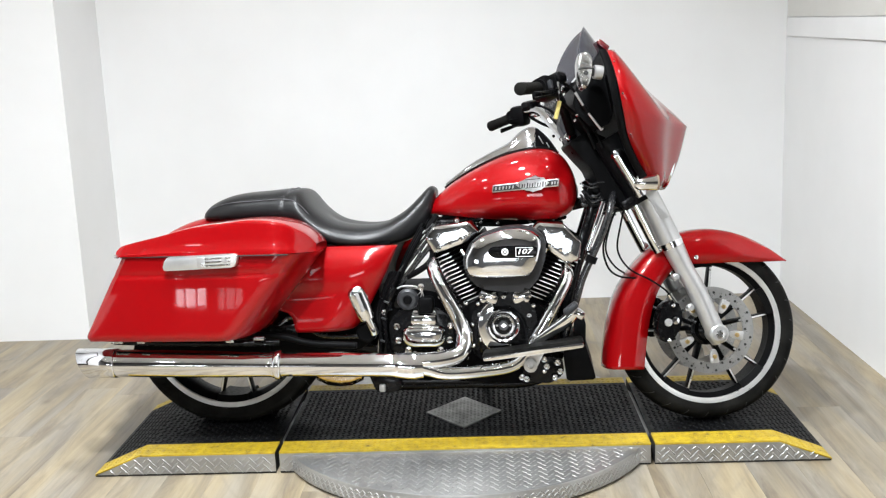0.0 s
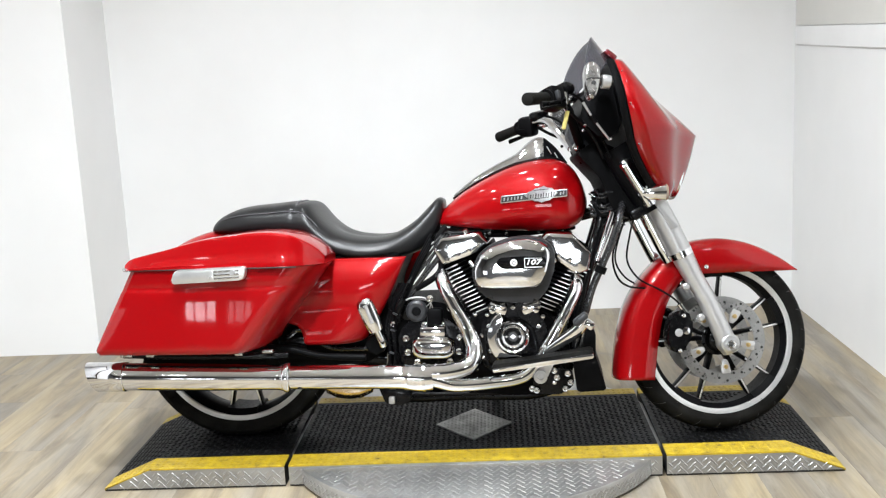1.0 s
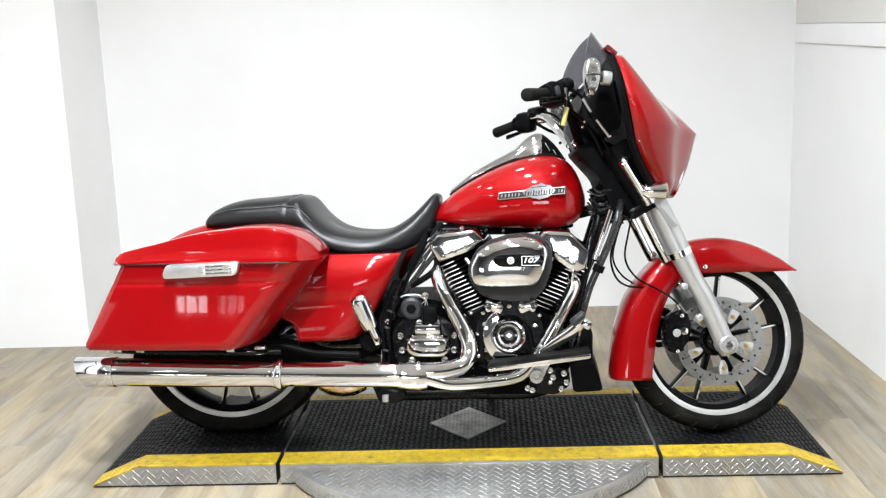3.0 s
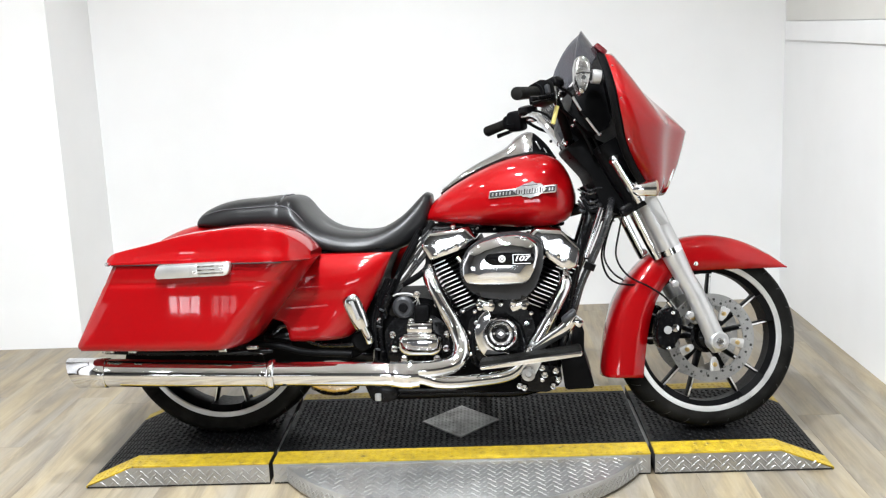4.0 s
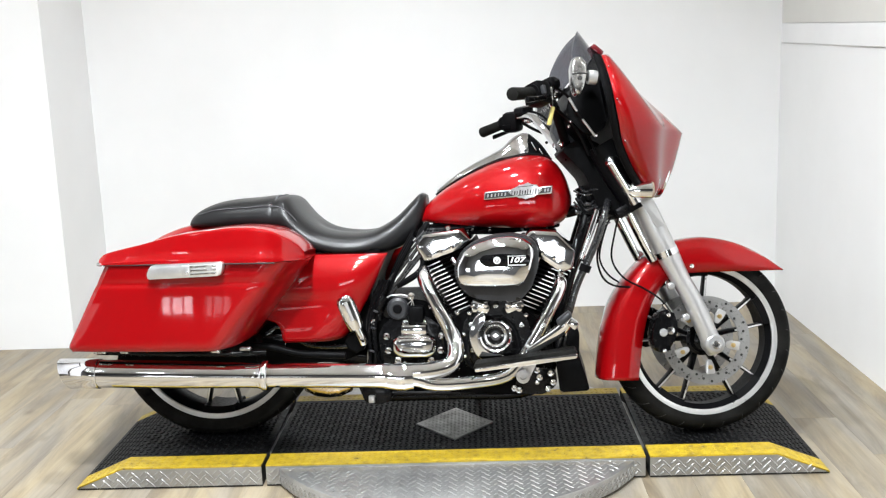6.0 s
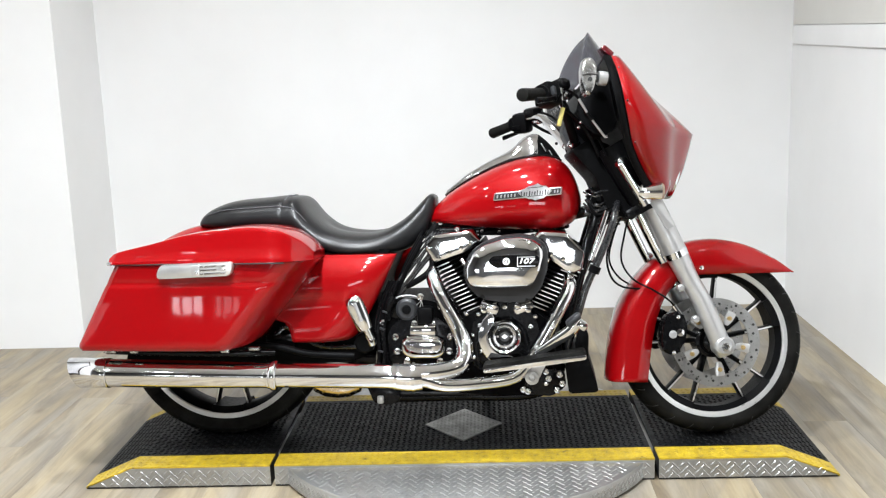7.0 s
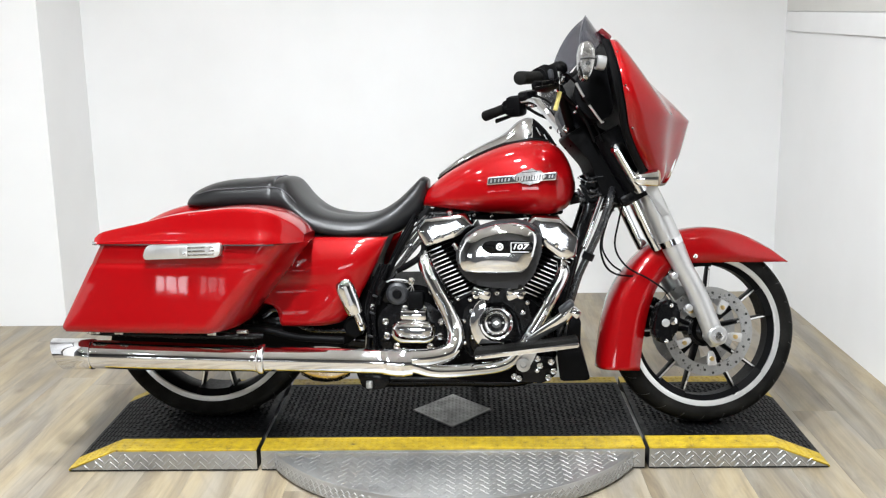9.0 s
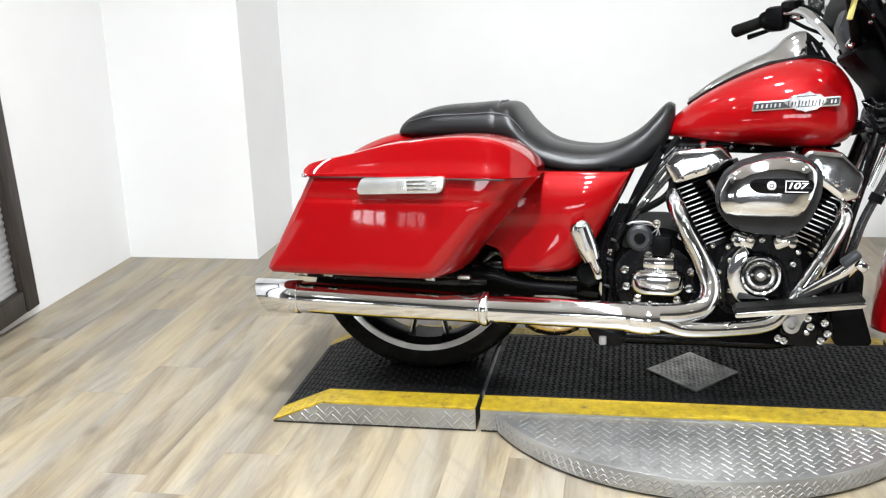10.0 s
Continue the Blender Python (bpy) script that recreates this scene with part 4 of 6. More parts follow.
# console on the tank
CX = [-0.055, 0.011, 0.079, 0.150, 0.170, 0.189, 0.214, 0.237, 0.253, 0.290, 0.318]
CT = [0.795, 0.845, 0.885, 0.919, 0.934, 0.953, 0.968, 0.973, 0.967, 0.932, 0.892]
CW = [0.020, 0.028, 0.034, 0.038, 0.040, 0.042, 0.045, 0.046, 0.045, 0.040, 0.030]


def console_rings(xa, xb, n):
    rings = []
    for x in np.linspace(xa, xb, n):
        t, w = glide(x, CX, CT), glide(x, CX, CW)
        lo = float(np.interp(x, TX, TT)) - 0.03
        rings.append([(x, y * w, lo + (t - lo) * f) for y, f in ((-1.15, 0.0), (-1.05, 0.45), (-0.85, 0.78), (-0.45, 0.96), (0, 1.0), (0.45, 0.96), (0.85, 0.78), (1.05, 0.45), (1.15, 0.0))])
    return rings


con = part("console", loft(console_rings(CX[0], 0.2445, 26)), SMOKECHROME, BIKE, "chrome tank console", None, 50)
part("console_end", loft(console_rings(0.2455, CX[-1], 12)), PLASTIC, con, "black louvred console end", None, 50)
for s in (-1, 1):
    part("console_gasket", tube([(x, s * (0.001 + 1.16 * w), float(np.interp(x, TX, TT)) - 0.001) for x, w in zip(CX, CW)], 0.0065, 8), PLASTIC, con)
    for k in range(4):
        part("console_louvre", block((0.252 + 0.012 * k, s * (0.0475 - 0.002 * k), 0.938 - 0.010 * k), (0.003, 0.012, 0.032 - 0.002 * k), 0.001, (0, -30, 0)), SATIN if k % 2 else PLASTIC, con)
part("console_badge", lathe([(0.0, 0.004), (0.016, 0.003), (0.018, 0.0), (0.0, 0.0)], (0.196, 0, 0.949), (-0.50, 0, 1), 24), BLACK, con)

# seat
SX = [-0.866, -0.858, -0.832, -0.762, -0.644, -0.586, -0.572, -0.557, -0.528, -0.492, -0.435, -0.359, -0.264, -0.187, -0.139, -0.108, -0.088]
ST = [0.712, 0.728, 0.750, 0.776, 0.786, 0.791, 0.786, 0.790, 0.784, 0.736, 0.690, 0.670, 0.672, 0.712, 0.758, 0.787, 0.779]
SB = [0.696, 0.694, 0.692, 0.688, 0.688, 0.686, 0.684, 0.680, 0.672, 0.650, 0.612, 0.596, 0.598, 0.606, 0.632, 0.676, 0.742]
SW = [0.090, 0.108, 0.130, 0.156, 0.168, 0.172, 0.172, 0.174, 0.178, 0.182, 0.190, 0.196, 0.184, 0.150, 0.118, 0.092, 0.066]


def seat_rings(xs, grow=0.0):
    rings = []
    for x in xs:
        t, b, w = (glide(x, SX, q) for q in (ST, SB, SW))
        h = t - b
        dip = 0.012 if -0.45 < x < -0.15 else 0.0
        ring = []
        for y, f in ((-0.86, 0.0), (-0.965, 0.10), (-1.0, 0.28), (-0.985, 0.46), (-0.94, 0.62), (-0.86, 0.77), (-0.72, 0.89), (-0.52, 0.965), (-0.26, 0.995)):
            ring.append((x, y * w, b + h * f))
        ring = ring + [(x, 0.0, t - dip)] + [(px, -py, pz) for px, py, pz in ring[::-1]]
        rings.append(ring)
    return rings


xs = [float(v[0]) for v in curve([(x,) for x in SX], 3)]
seat = part("seat", loft(seat_rings(xs)), LEATHER, BIKE, "black vinyl two-up seat", None, 60)
md = seat.modifiers.new("smooth", "SUBSURF")
md.levels = md.render_levels = 1
for s in (-1, 1):
    part("seat_piping", tube([(x, s * float(np.interp(x, SX, SW)) * 0.915, float(np.interp(x, SX, SB)) + (float(np.interp(x, SX, ST)) - float(np.interp(x, SX, SB))) * 0.70) for x in (-0.83, -0.76, -0.66, -0.59, -0.545, -0.515, -0.49)], 0.0012, 6), STITCH, seat)
part("seat_seam", tube([(-0.572, y, 0.7885 - 0.9 * max(0, abs(y) - 0.10)) for y in (-0.155, -0.12, -0.06, 0, 0.06, 0.12, 0.155)], 0.003, 6), STITCH, seat)

# saddlebags with lids
def bag_rings(s):
    rings = []
    for z in (0.3400, 0.3406, 0.3425, 0.3460, 0.3510, 0.3570, 0.3640, 0.385, 0.41, 0.44, 0.47, 0.50, 0.520, 0.529, 0.535, 0.540, 0.545, 0.550, 0.556, 0.564, 0.575, 0.602):
        f = (z - 0.35) / 0.25
        xl, xr = -1.150 + 0.129 * f, -0.622 + 0.196 * f
        low = max(0.0, 0.024 - (z - 0.340))
        inset = 0.024 - math.sqrt(0.024 ** 2 - low * low)
        groove = 0.0040 * math.exp(-((z - 0.545) / 0.009) ** 2) + (0.0012 if z > 0.55 else 0.0)
        yo = -(0.441 - 0.003 * f) + 0.6 * inset + groove
        ch = 0.062
        a, b = xl + 0.022, xr - ch
        face = [(x, yo + 0.008 * ((x + 0.83) / 0.24) ** 2) for x in np.linspace(a, b, 12)]
        back = rounded([(xr - inset, -0.205), (xl + inset, -0.205)], 0.0)
        corner = [(xl + inset + 0.022 * (1 - math.cos(t)), yo + 0.034 - 0.022 * math.sin(t)) for t in np.linspace(0, math.pi / 2, 5)[:-1]]
        y0, xe = face[-1][1], xr - inset
        slope = [((1 - q) ** 2 * b + 2 * q * (1 - q) * (xe - 0.018) + q * q * xe, y0 + 2 * q * (1 - q) * 0.022 + q * q * 0.105) for q in np.linspace(0, 1, 10)[1:]]
        out = corner + face + slope + [(xr - inset, -0.205), (xl + inset, -0.205)]
        rings.append([(p[0], -s * p[1], z) for p in out])
    return rings


LX = [-1.026, -1.021, -1.002, -0.900, -0.796, -0.700, -0.620, -0.553, -0.505, -0.470, -0.440, -0.424]
LT = [0.622, 0.630, 0.640, 0.664, 0.690, 0.704, 0.711, 0.709, 0.698, 0.678, 0.652, 0.628]


def lid_rings(s):
    rings = []
    for x in np.linspace(LX[0], LX[-1], 48):
        t = glide(x, LX, LT) - (0.022 if s > 0 and x > -0.7 else 0.0)
        yo = -0.4455 + 0.084 * max(0.0, (x + 0.570) / 0.146) ** 2.6
        ring = []
        for f, g in ((0.0, 0.0), (0.0, 0.14), (0.008, 0.18), (0.024, 0.50), (0.043, 0.86), (0.047, 0.925), (0.055, 0.950), (0.100, 0.968), (0.30, 0.99), (0.55, 1.0), (0.85, 0.97), (1.0, 0.8), (1.0, 0.0)):
            ring.append((x, s * -(yo + (-0.205 - yo) * f), 0.604 + (t - 0.604) * g))
        rings.append(ring)
    return rings


for s in (-1, 1):
    bag = part("saddlebag", loft(bag_rings(s)), PAINT, BIKE, "glossy red hard saddlebag", None, 35)
    lid = part("saddlebag_lid", loft(lid_rings(s)), PAINT, bag, "domed red saddlebag lid", None, 30)
    part("lid_seal", tube([(-1.012, s * 0.44, 0.602), (-0.80, s * 0.448, 0.603), (-0.60, s * 0.448, 0.602), (-0.492, s * 0.446, 0.602)], 0.0019, 6), UNDER, bag)
    part("lid_hinge", tube([(-1.030, s * 0.40, 0.606), (-1.030, s * 0.434, 0.606), (-1.018, s * 0.444, 0.606)], 0.006, 10), CHROME, bag)
    lt = part("latch", prism(rounded([(-0.876, 0.5605), (-0.648, 0.5685), (-0.640, 0.610), (-0.862, 0.6025)], 0.013), s * 0.440, s * 0.462, 0.005), MACHINED, bag, "brushed chrome saddlebag latch")
    for dz in (-0.0105, 0.0, 0.0105):
        part("latch_groove", prism(rounded([(-0.765, 0.5815 + dz), (-0.662, 0.5855 + dz), (-0.661, 0.5905 + dz), (-0.764, 0.5865 + dz)], 0.002), s * 0.4615, s * 0.4635, 0.0008), PEWTER, lt)
    part("latch_boss", block((-0.752, s * 0.462, 0.584), (0.026, 0.008, 0.034), 0.003, (0, -2, 0)), MACHINED, lt)
    part("latch_lock", lathe([(0.0, 0.0), (0.009, 0.0), (0.008, 0.004), (0.0, 0.003)], (-0.682, s * 0.462, 0.592), (0, s, 0), 14), SATIN, lt)
    part("bag_rear_reflector", tube([(-1.142, s * 0.30, 0.375), (-1.075, s * 0.30, 0.500), (-1.028, s * 0.30, 0.590)], 0.010, 10, 3, 0.6), SATIN, bag)
    rl = part("saddlebag_rail", tube([(-1.08, s * 0.36, 0.330), (-0.90, s * 0.37, 0.326), (-0.70, s * 0.365, 0.322), (-0.56, s * 0.33, 0.318)], 0.010, 12), BLACK, BIKE, "black saddlebag support rail")
    for x in (-1.07, -1.055, -0.985, -0.70):
        part("rail_clip", block((x, s * 0.378, 0.334), (0.026, 0.018, 0.014), 0.003), PEWTER, rl)

# rear fender between the bags
def rear_span(a):
    return 0.402, float(np.interp(a, [20, 60, 120, 175], [0.30, 0.26, 0.26, 0.24]))


part("rear_fender", fender_shell((-0.80, 0, 0.305), rear_span, 0.125, 15, 178, 48), PAINT, BIKE, "red rear fender", None, 40, 0.004)
part("tail_bar", tube([(-1.10, -0.20, 0.315), (-1.14, -0.10, 0.330), (-1.14, 0.10, 0.330), (-1.10, 0.20, 0.315)], 0.018, 12), BLACK, BIKE)

# dark inner structure between the bags
part("inner_fender", prism(rounded([(-0.640, 0.250), (-0.640, 0.600), (-0.212, 0.620), (-0.266, 0.500), (-0.262, 0.330), (-0.330, 0.260)], 0.03), -0.178, 0.178, 0.01), CRINKLE, BIKE, "black inner fender and battery box")
# lower part of the plate is added as dark backing against a bright slit
for s in (-1, 1):
    part("bag_mount_plate", prism(rounded([(-1.110, 0.235), (-1.085, 0.350), (-0.600, 0.350), (-0.560, 0.300), (-0.580, 0.225), (-1.060, 0.215)], 0.012), s * 0.150, s * 0.170, 0.004), CRINKLE, BIKE, "black saddlebag mounting plate, extended down as a dark backing")

for s in (-1, 1):
    part("brake_hose", tube([(-0.600, s * 0.190, 0.345), (-0.560, s * 0.192, 0.376), (-0.520, s * 0.190, 0.352), (-0.450, s * 0.188, 0.314), (-0.330, s * 0.186, 0.310)], 0.008, 10), GUARD, BIKE)
    part("bag_bracket", tube([(-0.640, s * 0.260, 0.330), (-0.560, s * 0.262, 0.322), (-0.470, s * 0.255, 0.300), (-0.330, s * 0.250, 0.292)], 0.011, 12), PLASTIC, BIKE)
    part("axle_cover", block((-0.580, s * 0.180, 0.330), (0.10, 0.04, 0.05), 0.012), BLACK, BIKE)
    part("mount_stud", lathe([(0.0, 0.0), (0.011, 0.0), (0.009, 0.010), (0.0, 0.011)], (-0.520, s * 0.205, 0.400), (0, s, 0), 14), BLACK, BIKE)
    for bx in (-0.735, -0.610):
        part("bag_clip", block((bx, s * 0.372, 0.338), (0.034, 0.020, 0.010), 0.003), PEWTER, BIKE)

# side covers
COVER_Z = [0.328, 0.334, 0.345, 0.370, 0.395, 0.406, 0.414, 0.430, 0.470, 0.555, 0.606]
COVER_L = [-0.515, -0.523, -0.528, -0.532, -0.546, -0.572, -0.606, -0.620, -0.620, -0.615, -0.610]
COVER_RZ = [0.328, 0.340, 0.370, 0.430, 0.520, 0.606]
COVER_R = [-0.395, -0.345, -0.315, -0.280, -0.234, -0.196]
for s in (-1, 1):
    rows = []
    for z in [0.328, 0.3295, 0.333, 0.340, 0.350] + list(np.linspace(0.362, 0.585, 20)) + [0.594, 0.600, 0.604, 0.606]:
        xa, xb = glide(z, COVER_Z, COVER_L), glide(z, COVER_RZ, COVER_R)
        row = []
        for u in list(np.linspace(0, 0.86, 15)) + [0.90, 0.935, 0.96, 0.98, 0.992, 1.0]:
            x = xa + (xb - xa) * u
            near = [min(1.0, d / r) for d, r in (((xb - x), 0.12), ((z - 0.328), 0.010), ((0.606 - z), 0.12))]
            out = 0.050
            for q in near:
                out *= math.sqrt(max(0.0, 1 - (1 - q) ** 2))
            hollow = 0.005 * math.exp(-((z - 0.450 - 0.05 * (x + 0.42)) / 0.050) ** 2)
            row.append((x, s * (0.200 + out - hollow * min(1.0, near[0])), z))
        rows.append(row)
    bm = loft(rows, False, False)
    if s > 0:
        bmesh.ops.reverse_faces(bm, faces=bm.faces[:])
    part("side_cover", bm, PAINT, BIKE, "red painted side cover", None, 50, 0.004)

# frame
for s in (-1, 1):
    part("frame_tube", tube([(0.430, s * 0.040, 0.770), (0.424, s * 0.105, 0.705), (0.392, s * 0.120, 0.597), (0.359, s * 0.120, 0.473), (0.328, s * 0.120, 0.330), (0.290, s * 0.120, 0.190), (0.200, s * 0.120, 0.142), (0.000, s * 0.120, 0.138), (-0.250, s * 0.120, 0.136), (-0.300, s * 0.120, 0.170), (-0.330, s * 0.115, 0.300), (-0.300, s * 0.110, 0.500), (-0.200, s * 0.080, 0.640), (0.000, s * 0.055, 0.668), (0.250, s * 0.04, 0.690), (0.400, s * 0.03, 0.720)], 0.017, 12), BLACK, BIKE, "gloss black frame tube")
    part("rear_frame_rail", tube([(-0.250, s * 0.120, 0.600), (-0.500, s * 0.150, 0.600), (-0.800, s * 0.165, 0.560), (-1.000, s * 0.170, 0.480)], 0.015, 10), BLACK, BIKE)
    part("swingarm", tube([(-0.280, s * 0.130, 0.270), (-0.500, s * 0.145, 0.290), (-0.820, s * 0.150, 0.310)], [0.034, 0.030, 0.028], 14), BLACK, BIKE, "black swingarm")
    part("shock", tube([(-0.780, s * 0.172, 0.350), (-0.700, s * 0.172, 0.560)], 0.026, 14, 1), BLACK, BIKE)
    part("engine_guard", tube([(0.490, s * 0.130, 0.748), (0.479, s * 0.178, 0.714), (0.453, s * 0.190, 0.637), (0.423, s * 0.190, 0.568), (0.388, s * 0.190, 0.490), (0.365, s * 0.190, 0.415), (0.338, s * 0.180, 0.332), (0.318, s * 0.140, 0.250)], 0.0115, 12), GUARD, BIKE, "gloss black engine guard")
    part("guard_clamp", lathe([(0.0, -0.011), (0.018, -0.011), (0.018, 0.011), (0.0, 0.011)], (0.415, s * 0.194, 0.548), (0.42, 0, 1), 14), PLASTIC, BIKE)
for s in (-1, 1):
    part("chrome_stay", tube([(0.457, s * 0.150, 0.725), (0.431, s * 0.152, 0.648), (0.404, s * 0.150, 0.573)], 0.0085, 12, 3), CHROME, BIKE, "chrome stay along the frame tube")
part("frame_backbone", prism(rounded([(-0.075, 0.652), (-0.070, 0.690), (0.150, 0.690), (0.335, 0.705), (0.345, 0.668), (0.150, 0.648)], 0.010), -0.060, 0.060, 0.008), PLASTIC, BIKE, "black frame backbone under the tank")
for x, z in ((-0.030, 0.668), (0.045, 0.664), (0.062, 0.664), (0.118, 0.660), (0.222, 0.662), (0.300, 0.670)):
    part("backbone_bolt", lathe([(0.0, 0.0), (0.0065, 0.0), (0.0055, 0.006), (0.0, 0.007)], (x, -0.060, z), (0, -1, 0), 12), CHROME, BIKE)
part("steering_head", tube([(0.470, 0, 0.700), (0.425, 0, 0.800)], 0.034, 18, 1), BLACK, BIKE)
part("wiring_cover", prism(rounded([(0.402, 0.700), (0.410, 0.765), (0.432, 0.790), (0.490, 0.760), (0.480, 0.690), (0.430, 0.660)], 0.02), -0.085, 0.085, 0.015), PLASTIC, BIKE, "black cover over the steering head wiring")
for k, (z0, y0) in enumerate(((0.765, -0.10), (0.750, -0.115), (0.735, -0.105))):
    part("wire_loom", tube([(0.400, y0, z0), (0.425, y0 - 0.012, z0 - 0.035), (0.470, y0 - 0.010, z0 - 0.025), (0.510, y0 + 0.01, z0 + 0.005)], 0.005, 8), PLASTIC, BIKE)
loom = random.Random(21)
for k in range(9):
    y0, z0 = -0.095 - 0.012 * loom.random(), 0.700 + 0.012 * k
    sag = loom.uniform(0.010, 0.035)
    part("wire_loom", tube([(0.396 + loom.uniform(-0.01, 0.01), y0, z0), (0.420, y0 - 0.018, z0 - sag), (0.458, y0 - 0.012, z0 - sag * 0.6), (0.500 + loom.uniform(-0.01, 0.01), y0 + 0.01, z0 - 0.02)], loom.uniform(0.0025, 0.0045), 8), GUARD, BIKE)
for x, z in ((0.398, 0.716), (0.430, 0.742), (0.452, 0.706)):
    part("wire_plug", block((x, -0.122, z), (0.020, 0.012, 0.011), 0.003, (0, loom.uniform(-30, 30), 0)), GUARD, BIKE)
for k in range(6):
    a, b = 0.010 * k, loom.uniform(-0.006, 0.006)
    part("frame_cable", tube([(-0.085 + a, -0.150 - 0.004 * (k % 3), 0.668), (-0.135 + a + b, -0.168, 0.610), (-0.185 + a - b, -0.178, 0.540), (-0.232 + 0.8 * a, -0.182, 0.470), (-0.262 + 0.5 * a, -0.186, 0.390)], 0.0036 + 0.0007 * (k % 3), 8), GUARD, BIKE)
part("hanging_cable", tube([(0.500, -0.120, 0.700), (0.470, -0.140, 0.640), (0.455, -0.145, 0.575), (0.470, -0.140, 0.515), (0.505, -0.125, 0.485), (0.560, -0.10, 0.475)], 0.0033, 8), PLASTIC, BIKE)
part("chin_flap", prism(rounded([(0.332, 0.165), (0.424, 0.170), (0.418, 0.195), (0.390, 0.285), (0.350, 0.290), (0.320, 0.262)], 0.010), -0.215, 0.10, 0.008), PLASTIC, BIKE, "black plastic chin panel")

part("chin_strut", prism(rounded([(0.350, 0.280), (0.392, 0.275), (0.394, 0.350), (0.384, 0.368), (0.362, 0.362)], 0.008), -0.215, -0.14, 0.006), PLASTIC, BIKE)

# engine
case = part("crankcase", prism(rounded([(-0.010, 0.165), (-0.040, 0.300), (0.000, 0.400), (0.080, 0.440), (0.140, 0.425), (0.200, 0.440), (0.270, 0.395), (0.318, 0.300), (0.300, 0.190), (0.240, 0.155)], 0.03), -0.205, 0.17, 0.012), CRINKLE, BIKE, "black engine crankcase")
gear = [(0.056, 0.262), (0.052, 0.330), (0.062, 0.388), (0.082, 0.402), (0.110, 0.408), (0.170, 0.404), (0.205, 0.372), (0.215, 0.320), (0.222, 0.268), (0.150, 0.240)]
part("gear_cover", panel(rounded(gear, 0.02), -0.235, 0.012, 0.03, rows=((1.0, 0.0), (0.95, 0.7), (0.88, 1.0), (0.6, 1.0))), BLACK, case, "gloss black gearcase cover")
edge_arc = [(0.139 + r * math.cos(radians(a)), 0.350 + r * 1.08 * math.sin(radians(a))) for r, span in ((0.083, np.linspace(118, 292, 14)), (0.057, np.linspace(292, 118, 14))) for a in span]
part("gearcase_edge", prism(edge_arc, -0.258, -0.236, 0.005, 3), CHROME, case, "chrome gearcase edge")
part("cam_ring", lathe([(0.0, 0.014), (0.014, 0.014), (0.016, 0.010), (0.025, 0.010), (0.027, 0.019), (0.031, 0.022), (0.035, 0.019), (0.037, 0.013), (0.040, 0.013), (0.0425, 0.024), (0.047, 0.028), (0.0515, 0.021), (0.053, 0.010), (0.053, -0.02), (0.0, -0.02)], (0.139, -0.262, 0.354), (0, -1, 0), 48), CHROME, case, "round chrome cam cover")
for ra, rb, h in ((0.0165, 0.0248, 0.0105), (0.0374, 0.0398, 0.0135)):
    part("cam_inlay", lathe([(ra, h), (rb, h), (rb, h - 0.002), (ra, h - 0.002)], (0.139, -0.262, 0.354), (0, -1, 0), 40, True), BLACK, case)
part("cam_emblem", prism([(0.129, 0.354), (0.139, 0.3465), (0.149, 0.354), (0.139, 0.3615)], -0.2775, -0.275, 0.0005), WHITEMARK, case)
for sx in (-1, 1):
    part("cam_screw", lathe([(0.0, 0.0), (0.0035, 0.0), (0.003, 0.003), (0.0, 0.003)], (0.139 + sx * 0.0206, -0.2725, 0.354), (0, -1, 0), 8), SATIN, case)
for bx, bz in ((0.066, 0.305), (0.064, 0.385), (0.092, 0.430), (0.140, 0.442), (0.188, 0.430), (0.218, 0.380), (0.222, 0.300), (0.080, 0.262)):
    part("case_bolt", lathe([(0.0, 0.0), (0.0075, 0.0), (0.0075, 0.007), (0.004, 0.009), (0.0, 0.007)], (bx, -0.246, bz), (0, -1, 0), 12), CHROME, case)
for s, bx in ((-1, 0.094), (1, 0.196)):
    tb = part("tappet_block", block((bx, -0.246, 0.441), (0.060, 0.040, 0.030), 0.008, (0, s * -22.5, 0)), CASTCHROME, case, "chrome tappet block")
    for o in (-0.016, 0.016):
        part("tappet_bolt", lathe([(0.0, 0.0), (0.009, 0.0), (0.009, 0.016), (0.0, 0.018)], (bx + o, -0.268, 0.443 - s * o * 0.4), (0, -1, 0), 12), CHROME, tb)

